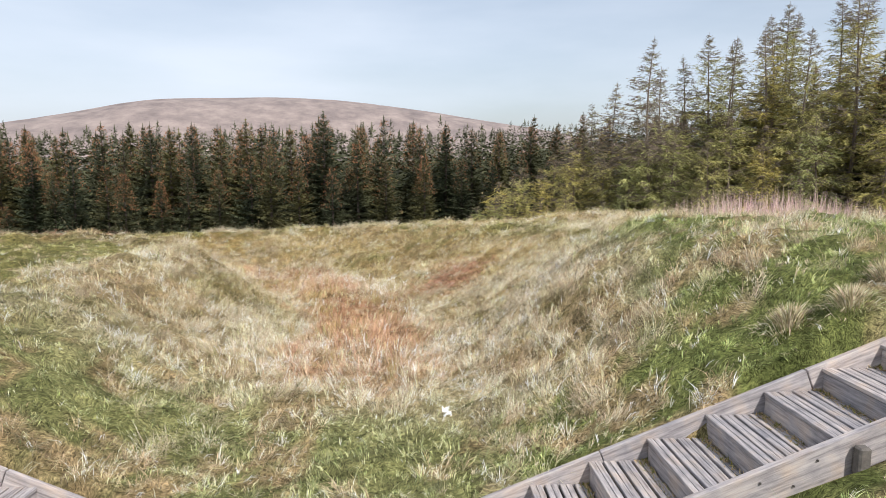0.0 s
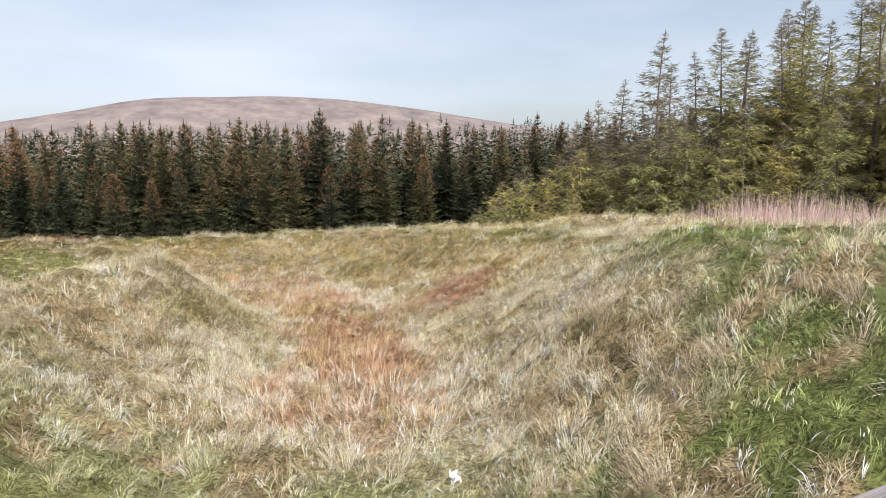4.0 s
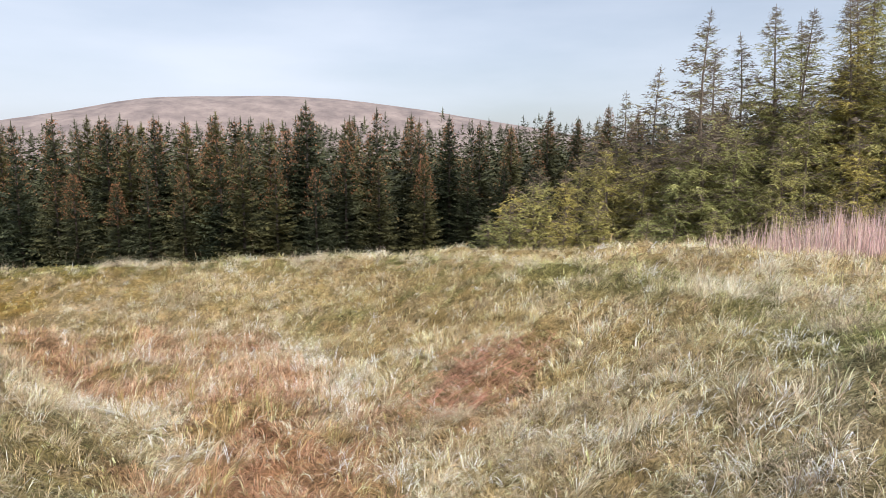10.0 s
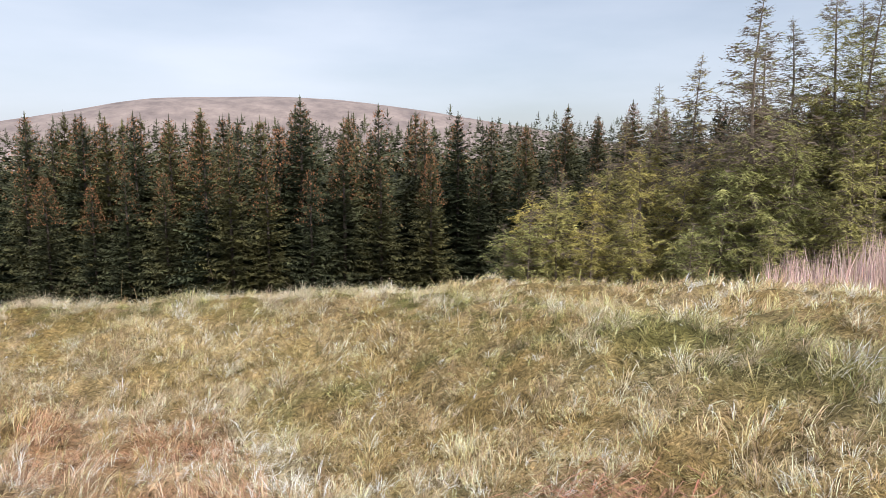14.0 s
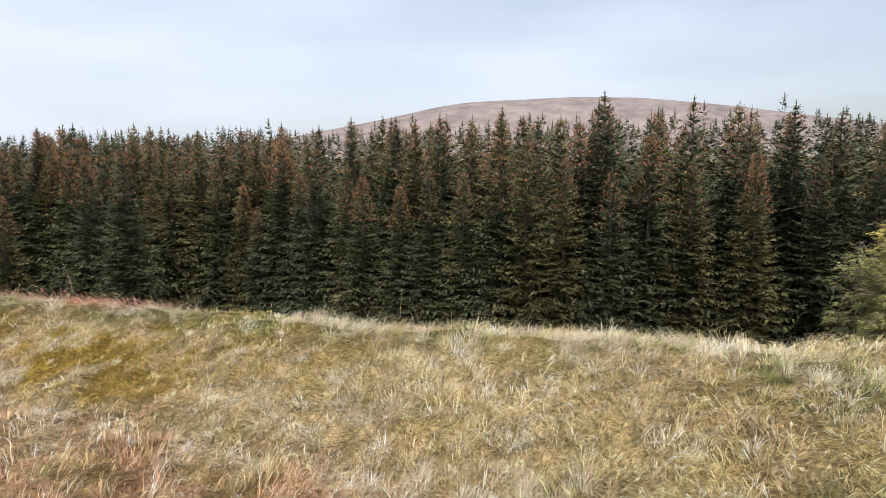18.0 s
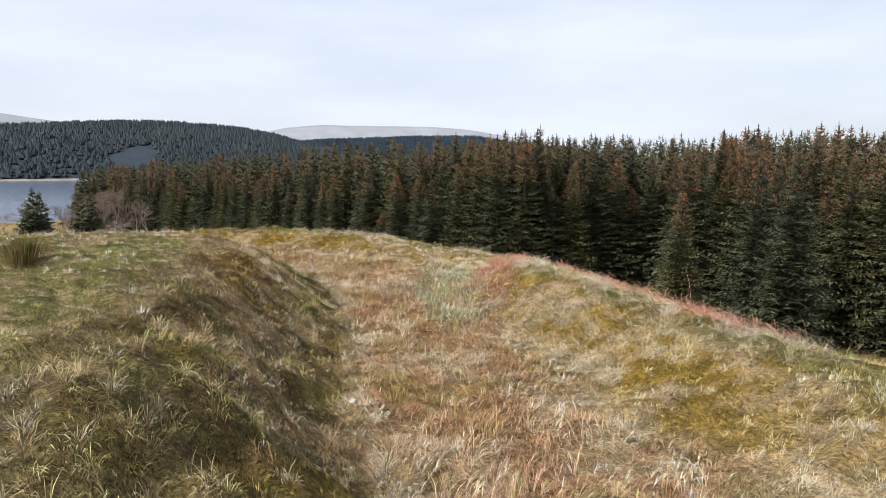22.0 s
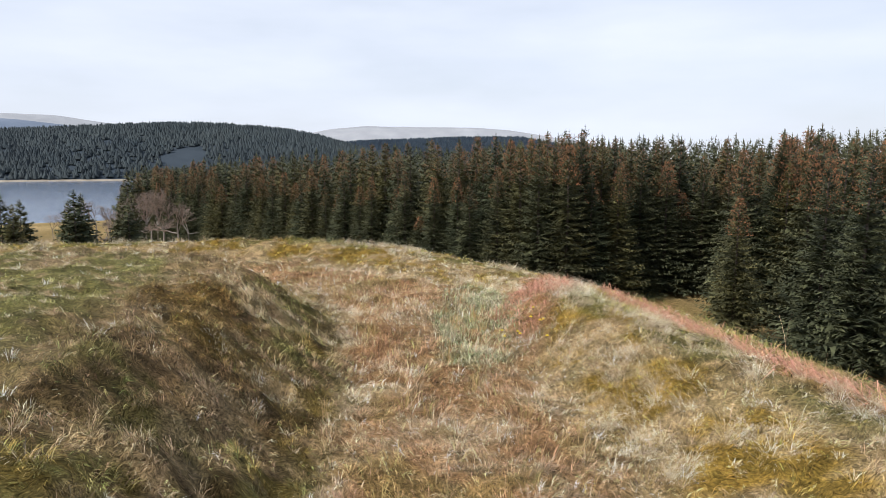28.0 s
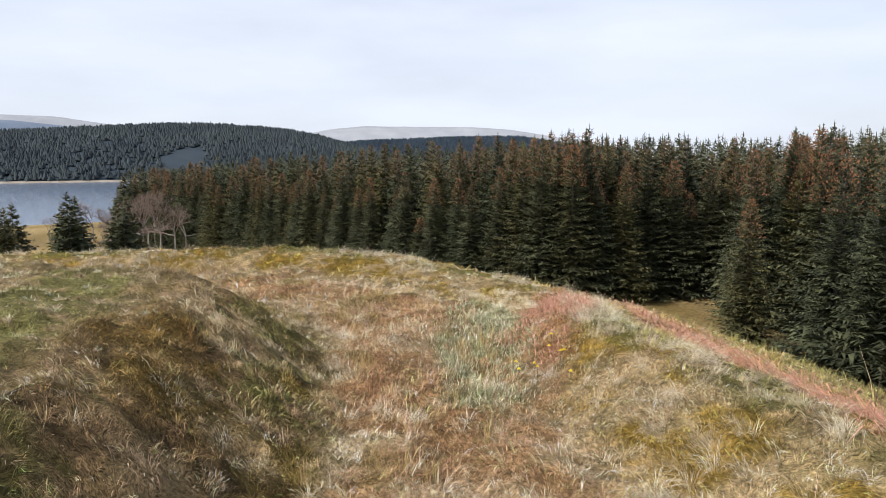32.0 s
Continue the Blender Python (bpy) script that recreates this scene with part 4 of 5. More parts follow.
def far_wood():
    """The rest of the plantation behind its edge, too many to count."""
    rng = np.random.default_rng(77)
    protos = [spruce_crown(np.random.default_rng(300 + k), 14.0, 0.65, 9, 3, 0.25, 0.04, 0.42, 0.55) for k in range(5)]
    cheap = [spruce_crown(np.random.default_rng(310 + k), 14.0, 0.75, 8, 2, 0.26, 0.45, 0.5, 0.7) for k in range(5)]
    vs, fs, n = [], [], 0
    line = np.array([edge_point(q)[0] for q in np.arange(0, total, 1.5)])
    norm = np.array([edge_point(q)[1] for q in np.arange(0, total, 1.5)])
    px, py = np.r_[rng.uniform(-200, 40, 7000), rng.uniform(-104, -56, 900)], np.r_[rng.uniform(-40, 115, 7000), rng.uniform(33, 84, 900)]
    off = np.stack([px, py], 1)[:, None] - line[None]
    i = (off**2).sum(-1).argmin(1)
    gap = np.sqrt((off**2).sum(-1).min(1))
    side = (off[np.arange(len(px)), i] * norm[i]).sum(-1)
    behind = (px < -64) & (px > -104) & (py > 33) & (py < 84) & (gap > 4)
    inside = behind | (side > 0.5 * gap) & (gap > 5.5) & (gap < 46)
    for x, y, g in zip(px[inside], py[inside], gap[inside]):
        v, f = (protos if g < 11 and math.hypot(x, y - 12) < 80 else cheap)[int(rng.integers(5))]
        a = rng.uniform(0, 6.283)
        sc, tall = fitted(rng, np.array([x, y]), 14.0, 1)
        r = np.array([[math.cos(a), -math.sin(a), 0], [math.sin(a), math.cos(a), 0], [0, 0, tall]]) * sc
        z = float(height(np.array([x]), np.array([y]), False)[0])
        w = v @ r.T + (x, y, z)
        vs.append(w)
        fs.append(f + n)
        n += len(w)
    ob = mesh_object("spruce_plantation", np.concatenate(vs), np.concatenate(fs), M_SPRUCE)
    tagged(ob, "dense dark spruce plantation running down to the lake", "forest", kind="stuff")


far_wood()

# dark spruces that close the gaps behind the larches
for x, y, top in ((9, 45.5, 4.2), (12, 44.5, 4.8), (14.5, 43.5, 5.4), (17, 42.5, 6.6), (19.5, 41, 7.6), (22, 41, 8.6), (24.5, 38.5, 9.2), (21.2, 33.4, 7.2), (24.2, 30.2, 8.4),
                  (27, 35, 10.0), (27.0, 28, 9.0), (30, 31, 10.2), (31, 26.5, 10), (34, 28, 10.5), (33, 23, 10)):
    src = SPRUCES[int(rng.integers(4))]
    h = top - float(height(np.array([x]), np.array([y]), False)[0])
    sc = h / PROTO_H[src]
    placed(src, x, y, sc * 1.1, rng.uniform(0, 360), 1 / 1.1)

LARCHES = [larch("larch_tree", 400, 10.5, 0.5, 1.05, "tall larch with a bare grey leader beside the bank"),
           larch("larch_tree", 401, 11.5, 0.88, 0.95, "tall larch in fresh olive-green leaf"),
           larch("larch_tree", 402, 7.0, 0.9, 0.75, "bushy olive-green larch beside the bank"),
           larch("larch_tree", 403, 5.2, 0.95, 0.62, "low bushy larch at the edge of the trees")]
LARCH_H = (10.5, 11.5, 7.0, 5.2)
for k, (i, x, y, top) in enumerate([
        (3, 2.0, 40.5, 0.2), (3, 2.9, 39.2, 0.9), (3, 3.4, 41.5, 1.6), (3, 4.3, 39.6, 1.9), (2, 4.9, 41.6, 2.6), (2, 5.6, 39.4, 2.5), (3, 5.2, 37.4, 0.6), (2, 6.6, 40.8, 3.3), (3, 6.7, 36.6, 1.0),
        (2, 7.4, 38.4, 3.5), (2, 8.2, 40.6, 4.4), (2, 8.6, 37.0, 3.4), (0, 9.0, 41.5, 6.4), (0, 9.8, 38.6, 7.3), (0, 8.0, 43.0, 5.3), (2, 9.6, 35.6, 3.4), (3, 8.2, 34.6, 0.8), (2, 10.5, 37.2, 4.4),
        (0, 11.0, 36.1, 9.3), (0, 11.9, 38.0, 8.0), (2, 11.6, 34.8, 4.2), (3, 10.4, 33.0, 1.0), (2, 12.6, 36.5, 5.4), (2, 13.0, 33.4, 3.9), (1, 14.2, 37.4, 9.7), (0, 13.4, 39.0, 8.8),
        (2, 14.6, 34.4, 5.6), (3, 12.6, 31.4, 1.4), (2, 14.8, 31.6, 4.0), (1, 16.4, 35.6, 9.6), (0, 16.0, 38.6, 9.4), (1, 17.6, 33.2, 9.2), (2, 16.8, 30.6, 5.0), (1, 18.2, 37.0, 11.2), (1, 17.0, 36.2, 10.4), (1, 20.8, 36.4, 11.4), (1, 15.3, 36.2, 9.3), (1, 19.4, 38.4, 11.0),
        (1, 19.6, 33.2, 11.0), (2, 18.6, 28.6, 5.2), (1, 20.6, 29.6, 9.8), (1, 21.6, 35.5, 11.6), (1, 22.6, 31.6, 11.4), (2, 20.6, 26.0, 5.6), (1, 23.4, 27.0, 10.2), (1, 25.4, 32.5, 12.2),
        (1, 25.6, 28.6, 11.6), (1, 27.6, 25.0, 10.8), (1, 28.8, 30.0, 12.4), (2, 23.6, 23.6, 6.0)]):
    src = LARCHES[i]
    sc = (top - float(height(np.array([x]), np.array([y]), False)[0])) / LARCH_H[i]
    across = max(sc, 0.85) if i > 1 else sc
    if src in used:
        placed(src, x, y, across, 77.0 * k, sc / across)
    else:
        used.add(src)
        stand(src, x, y, across, 77.0 * k, sc / across)


# ---- grass ----
SPINE = np.array([(0.2, 3.0), (-0.3, 8), (-1.4, 13), (-4, 16.2), (-9, 17), (-15, 17.2)])


def off_spine(x, y):
    best = np.full(len(x), 1e9)
    for (ax, ay), (bx, by) in zip(SPINE[:-1], SPINE[1:]):
        dx, dy = bx - ax, by - ay
        t = np.clip(((x - ax) * dx + (y - ay) * dy) / (dx * dx + dy * dy), 0, 1)
        best = np.minimum(best, np.hypot(x - ax - t * dx, y - ay - t * dy))
    return best


def blade_mesh(rng, x, y, length, lean, phi, width, tint, lift=0.0):
    """Bent, tapered blades: two triangles each. lean 0 upright .. 1 flat; phi the way it leans."""
    z = height(x, y) - 0.015 + lift
    lx, ly = np.cos(phi), np.sin(phi)
    sx, sy = -np.sin(phi + rng.normal(0, 0.7, len(x))), np.cos(phi + rng.normal(0, 0.7, len(x)))
    a = lean * 1.35
    p0 = np.c_[x, y, z]
    reach, rise = np.sin(a * 0.75), np.cos(a * 0.75)
    mid = p0 + np.c_[lx * reach, ly * reach, rise] * (0.55 * length)[:, None]
    reach, rise = np.sin(np.minimum(a * 1.5, 2.0)), np.cos(np.minimum(a * 1.5, 2.0))
    tip = mid + np.c_[lx * reach, ly * reach, rise] * (0.45 * length)[:, None]
    side = np.c_[sx, sy, np.zeros(len(x))] * (width * 0.5)[:, None]
    v = np.stack([p0, mid + side, mid - side, tip], 1).reshape(-1, 3)
    b = (np.arange(len(x)) * 4)[:, None]
    f = np.concatenate([b + [[0, 1, 2]], b + [[2, 1, 3]]])
    return v, f, np.repeat(tint, 4, 0)


def scatter(rng, count, lo, hi, keep):
    x, y = rng.uniform(lo[0], hi[0], count), rng.uniform(lo[1], hi[1], count)
    k = rng.uniform(0, 1, count) < keep(x, y)
    return x[k], y[k]


def under_steps(x, y):
    return (y > 3.9) & (y < 5.15) & (x > -6.2) & (x < 4.6)


def vary(rng, col, n, amount=0.42):
    return np.clip(col * (1 + rng.normal(0, amount, n))[:, None] * (1 + rng.normal(0, 0.05, (n, 3))), 0.01, 0.74)


def lay_of(x, y):
    """The way the old grass has been flattened: it swirls from clump to clump."""
    return 6.0 * fbm(x, y, 1.5, 91, 2) + 4.0 * vnoise(x, y, 0.4, 93) + 1.2


def grass_cover():
    rng = np.random.default_rng(11)

    def keep(x, y):
        r = off_spine(x, y)
        return np.where(r < 3.5, 1.0, (3.5 / r) ** 1.55) * ~under_steps(x, y)

    # wisps of five blades that lie together
    wx, wy = scatter(rng, 300000, (-34, 2.2), (14, 30), keep)
    m = len(wx)
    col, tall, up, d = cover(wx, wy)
    r = off_spine(wx, wy)
    grow = np.clip(r / 5.5, 0.9, 2.8)
    green = np.clip((col[:, 1] / col[:, 0] - 1.0) * 3.0, 0, 1)
    dead = rng.uniform(0, 1, m) < 0.30
    col = np.where((dead & (green > 0.3))[:, None], lerp(col, PALE, np.full(m, 0.75)), col)
    sprout = rng.uniform(0, 1, m) < 0.12
    col = np.where((sprout & (green < 0.3))[:, None], lerp(col, GREEN, np.full(m, 0.6)), col)
    col = col * np.exp(rng.normal(0, 1, m) * (0.55 - 0.15 * green))[:, None]
    thick = 0.5 + 0.55 * vnoise(wx, wy, 0.45, 95) + 0.5 * clump(wx, wy, 0.17, 211)
    length = 0.70 * tall * rng.uniform(0.6, 1.45, m) * thick * np.clip(grow, 1, 1.3)
    lean = np.clip(1.0 - up + rng.normal(0, 0.2, m), 0.1, 1.15)
    phi = lay_of(wx, wy) + 2.2 * (clump(wx, wy, 0.17, 211) - 0.5) + rng.normal(0, 0.6, m)
    i = np.repeat(np.arange(m), 5)
    n = len(i)
    x, y = wx[i] + rng.normal(0, 0.008, n) * grow[i], wy[i] + rng.normal(0, 0.008, n) * grow[i]
    length = length[i] * rng.uniform(0.7, 1.2, n)
    lean = np.clip(lean[i] + rng.normal(0, 0.09, n), 0.05, 1.15)
    phi = phi[i] + rng.normal(0, 0.15, n)
    width = rng.uniform(0.0026, 0.0058, n) * grow[i]
    v, f, t = blade_mesh(rng, x, y, length, lean, phi, width, vary(rng, col[i], n, 0.36))
    ob = mesh_object("grass", v, f, M_BLADE, tint=t)
    tagged(ob, "matted straw-coloured and green grass over the banks", "grass", kind="stuff")


grass_cover()


def turf_tufts():
    """Small dense tufts that give the sward its lumps: each its own shade, blades fanning out of one root."""
    rng = np.random.default_rng(19)

    def keep(x, y):
        d, at, (zf, w, ri, ro, ho, fall) = along(x, y)
        r = off_spine(x, y)
        sides = np.where(np.abs(d) > w - 0.2, 1.0, 0.45)
        return sides * np.where(r < 4.5, 1.0, (4.5 / r) ** 1.7) * (0.35 + 0.65 * step(0.35, 0.6, fbm(x, y, 0.8, 97, 2))) * ~under_steps(x, y)

    cx, cy = scatter(rng, 34000, (-30, 3), (12, 24), keep)
    m = len(cx)
    col, tall, up, d = cover(cx, cy)
    # the bank's shade goes into the tint: fewer pale tufts there
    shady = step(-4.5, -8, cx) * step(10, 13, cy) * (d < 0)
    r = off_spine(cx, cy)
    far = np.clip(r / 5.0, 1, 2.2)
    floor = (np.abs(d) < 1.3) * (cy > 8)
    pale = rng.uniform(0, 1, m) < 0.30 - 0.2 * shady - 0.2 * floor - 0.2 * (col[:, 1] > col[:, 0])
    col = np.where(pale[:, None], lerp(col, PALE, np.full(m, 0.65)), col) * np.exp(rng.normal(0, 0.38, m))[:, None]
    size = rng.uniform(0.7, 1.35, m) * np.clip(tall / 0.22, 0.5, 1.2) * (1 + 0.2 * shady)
    i = np.repeat(np.arange(m), 42)
    n = len(i)
    ang, rad = rng.uniform(0, 6.283, n), np.abs(rng.normal(0, 0.045, n)) * size[i]
    sweep = lay_of(cx, cy)[i]
    phi = np.where(rng.uniform(0, 1, n) < 0.6, ang, sweep + rng.normal(0, 0.6, n))
    length = size[i] * rng.uniform(0.07, 0.19, n)
    lean = np.clip(rng.normal(0.62, 0.22, n), 0.05, 1.1)
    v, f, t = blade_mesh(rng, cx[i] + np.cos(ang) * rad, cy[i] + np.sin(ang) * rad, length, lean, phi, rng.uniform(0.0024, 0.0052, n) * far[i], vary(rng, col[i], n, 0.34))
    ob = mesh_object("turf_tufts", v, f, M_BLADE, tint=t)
    tagged(ob, "small tufts of grass and moss over the banks", "grass", kind="stuff")


turf_tufts()


def on_crest(x, y):
    d, at, (zf, w, ri, ro, ho, fall) = along(x, y)
    return (np.abs(d - w - ro - 0.25) < 0.45) * step(0.46, 0.6, fbm(x, y, 1.6, 49, 3)) * (d > 0)


def tussocks():
    """Clumps of long bleached grass that stand out of the sward."""
    rng = np.random.default_rng(12)

    def keep(x, y):
        d, at, (zf, w, ri, ro, ho, fall) = along(x, y)
        east = (d > w + 0.4) & (y < 20)
        crest = np.abs(d - w - ro - 0.3) < 0.7
        bank = (d < -w) & (d > -w - ri - 0.6)
        p = 0.5 * crest + 0.75 * east * (y > 6) + 0.3 * east + (0.7 - 0.5 * (x < -4)) * bank + 0.10 * (np.abs(d) < w)
        p = np.minimum(p, 1) * (1 - 0.6 * east * step(0.3, 1.3, d - w - (0.9 + 0.17 * (y - 4))) * (y < 15))
        return p * step(0.40, 0.62, fbm(x, y, 2.2, 43, 3)) * (np.hypot(x + 6, y - 13) < 26) * ~under_steps(x, y)

    cx, cy = scatter(rng, 9000, (-30, 3), (13, 25), keep)
    # a pale, broken fringe along the crest
    fx, fy = scatter(rng, 60000, (-30, 12), (9, 26), lambda x, y: on_crest(x, y))
    cx, cy = np.r_[cx, fx[:230]], np.r_[cy, fy[:230]]
    per = np.where(off_spine(cx, cy) < 6, 130, 60)
    i = np.repeat(np.arange(len(cx)), per)
    n = len(i)
    ang, rad = rng.uniform(0, 6.283, n), np.abs(rng.normal(0, 0.07, n))
    x, y = cx[i] + np.cos(ang) * rad, cy[i] + np.sin(ang) * rad
    size = rng.uniform(0.6, 1.25, len(cx))[i]
    sweep = lay_of(cx, cy)[i]
    phi = np.where(rng.uniform(0, 1, n) < 0.5, ang, sweep + rng.normal(0, 0.5, n))
    col = cover(cx, cy)[0][i]
    hue = rng.uniform(0, 1, len(cx))[i]
    # tussocks on the shaded bank get a darker tint and shorter blades
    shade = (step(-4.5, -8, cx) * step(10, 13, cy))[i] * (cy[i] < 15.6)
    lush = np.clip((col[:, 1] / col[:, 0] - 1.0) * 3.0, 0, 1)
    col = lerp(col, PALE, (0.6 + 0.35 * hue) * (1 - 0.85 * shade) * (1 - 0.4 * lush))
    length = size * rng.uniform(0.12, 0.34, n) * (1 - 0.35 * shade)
    lean = np.clip(rng.normal(0.74, 0.22, n), 0.1, 1.15)
    far = np.clip(off_spine(x, y) / 5.0, 1, 2.5)
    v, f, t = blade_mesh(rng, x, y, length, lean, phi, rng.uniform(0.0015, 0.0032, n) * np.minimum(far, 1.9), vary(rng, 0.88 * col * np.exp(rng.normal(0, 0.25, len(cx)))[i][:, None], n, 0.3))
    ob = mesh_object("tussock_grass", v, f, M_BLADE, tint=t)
    tagged(ob, "pale tussocks of long bleached grass on banks and crest", "grass", kind="stuff")


tussocks()


def reeds():
    """Rust-coloured rushes standing in the ditch floor."""
    rng = np.random.default_rng(13)

    def keep(x, y):
        d, at, (zf, w, ri, ro, ho, fall) = along(x, y)
        return (np.abs(d) < w - 0.1) * step(0.42, 0.6, fbm(x, y, 1.4, 47, 3)) * (y > 8) * (1 - 0.6 * step(-6, -9, x))

    x, y = scatter(rng, 110000, (-22, 7.5), (2, 20), keep)
    n = len(x)
    col = np.array(REED) * (0.7 + 0.4 * rng.uniform(0, 1, n))[:, None]
    col = lerp(col, PALE, 0.3 * rng.uniform(0, 1, n) ** 2)
    phi = lay_of(x, y) * 0.4 + rng.normal(0, 0.8, n)
    length = rng.uniform(0.15, 0.42, n) * (1 - 0.55 * step(-2.5, -5, x))
    v, f, t = blade_mesh(rng, x, y, length, np.clip(rng.normal(0.5, 0.25, n) + 0.4 * step(-2.5, -5, x), 0, 1.05), phi, rng.uniform(0.0018, 0.0036, n), vary(rng, col, n, 0.2))
    # olive tufts of living rush among them
    tx, ty = scatter(rng, 900, (-20, 8), (1, 20), lambda x, y: 0.35 * (np.abs(along(x, y)[0]) < 1.6))
    i = np.repeat(np.arange(len(tx)), 34)
    m = len(i)
    ang, rad = rng.uniform(0, 6.28, m), np.abs(rng.normal(0, 0.05, m))
    olive = lerp(np.tile(np.array((0.26, 0.22, 0.07)), (m, 1)), REED, 0.5 * rng.uniform(0, 1, m))
    v2, f2, t2 = blade_mesh(rng, tx[i] + np.cos(ang) * rad, ty[i] + np.sin(ang) * rad, rng.uniform(0.18, 0.42, m), np.clip(rng.normal(0.28, 0.15, m), 0, 0.8), ang,
                            rng.uniform(0.003, 0.006, m), vary(rng, olive, m, 0.2))
    v, f, t = np.vstack([v, v2]), np.vstack([f, f2 + len(v)]), np.vstack([t, t2])
    ob = mesh_object("rushes", v, f, M_BLADE, tint=t)
    tagged(ob, "dry rust-coloured rushes in the ditch floor", "rushes", kind="stuff")


reeds()


def tall_reeds():
    """The stand of pinkish dead stems between the crest and the larches."""
    rng = np.random.default_rng(14)
    n = 13000
    s, o = rng.uniform(0.0, 1.2, n), rng.normal(0, 1.6, n)
    x, y = 7.5 + 11 * s + 0.3 * o, 28.0 - 3.5 * s + 0.75 * o
    phi = rng.uniform(0, 6.283, n)
    col = np.tile(np.array((0.56, 0.40, 0.355)), (n, 1))
    edge = np.clip(0.6 + 1.2 * s, 0.6, 1)
    v, f, t = blade_mesh(rng, x, y, rng.uniform(1.1, 2.3, n) * edge, np.clip(np.abs(rng.normal(0.08, 0.1, n)), 0, 0.6), phi, rng.uniform(0.010, 0.02, n), vary(rng, col, n, 0.2))
    ob = mesh_object("reed_stand", v, f, M_BLADE, tint=t)
    tagged(ob, "tall pinkish dead stems below the larches", "reeds", kind="stuff")


tall_reeds()


def bracken():
    """Flattened dead bracken stalks."""
    rng = np.random.default_rng(15)

    def keep(x, y):
        red = near_spot(x, y, 0.2, 14.7, 0.9, 1.5, -14)
        red = np.maximum(red, 0.9 * near_spot(x, y, -17.4, 19.5, 3.2, 0.8, -20))
        return np.maximum(red, 0.85 * near_spot(x, y, -14.6, 21.4, 4.8, 0.75, -2)) ** 2

    x, y = scatter(rng, 95000, (-28, 14), (3, 25), keep)
    n = len(x)
    col = np.tile(np.array(RED), (n, 1)) * rng.uniform(0.6, 1.5, n)[:, None]
    phi = 0.15 + rng.normal(0, 0.45, n) + 3.14 * rng.integers(0, 2, n)
    v, f, t = blade_mesh(rng, x, y, rng.uniform(0.25, 0.7, n), rng.uniform(0.95, 1.1, n), phi, rng.uniform(0.005, 0.011, n), vary(rng, col, n, 0.15), 0.03)
    ob = mesh_object("dead_bracken", v, f, M_BLADE, tint=t)
    tagged(ob, "flattened red-brown dead bracken", "bracken", kind="stuff")


bracken()


def field_grass():
    """Rough grass on the slope between the bank and the wood."""
    rng = np.random.default_rng(23)

    def keep(x, y):
        d, at, (zf, w, ri, ro, ho, fall) = along(x, y)
        return (d - w - ro > 2.6) * (0.25 + 0.75 * step(0.4, 0.6, fbm(x, y, 1.5, 101, 3)))

    x, y = scatter(rng, 90000, (-54, 19), (8, 47), keep)
    n = len(x)
    col = lerp(np.tile(np.array((0.40, 0.29, 0.15)), (n, 1)), (0.22, 0.21, 0.07), step(0.45, 0.6, fbm(x, y, 4.0, 103, 3)))
    col = col * np.exp(rng.normal(0, 0.3, n))[:, None]
    v, f, t = blade_mesh(rng, x, y, rng.uniform(0.15, 0.42, n), np.clip(rng.normal(0.6, 0.25, n), 0, 1.1), rng.uniform(0, 6.283, n), rng.uniform(0.006, 0.014, n), vary(rng, col, n, 0.2))
    ob = mesh_object("field_grass", v, f, M_BLADE, tint=t)
    tagged(ob, "rough straw-coloured grass on the slope before the wood", "grass", kind="stuff")


field_grass()


def dead_stems():
    """Long pale stalks that arch over the crest before the wood."""
    rng = np.random.default_rng(29)
    x = rng.uniform(-12, -3, 900)
    y = rng.uniform(20, 23, 900)
    d, at, (zf, w, ri, ro, ho, fall) = along(x, y)
    on = np.abs(d - w - ro - 0.5) < 0.5
    x, y = x[on][:50], y[on][:50]
    n = len(x)
    col = np.tile(np.array((0.42, 0.31, 0.20)), (n, 1))
    v, f, t = blade_mesh(rng, x, y, rng.uniform(0.35, 0.95, n), np.clip(rng.normal(0.55, 0.25, n), 0.1, 1.0), rng.uniform(0, 6.283, n), rng.uniform(0.003, 0.0055, n), vary(rng, col, n, 0.3))
    ob = mesh_object("dead_stems", v, f, M_BLADE, tint=t)
    tagged(ob, "long pale dead stalks arching over the bank's crest", "stalks", kind="stuff")


dead_stems()


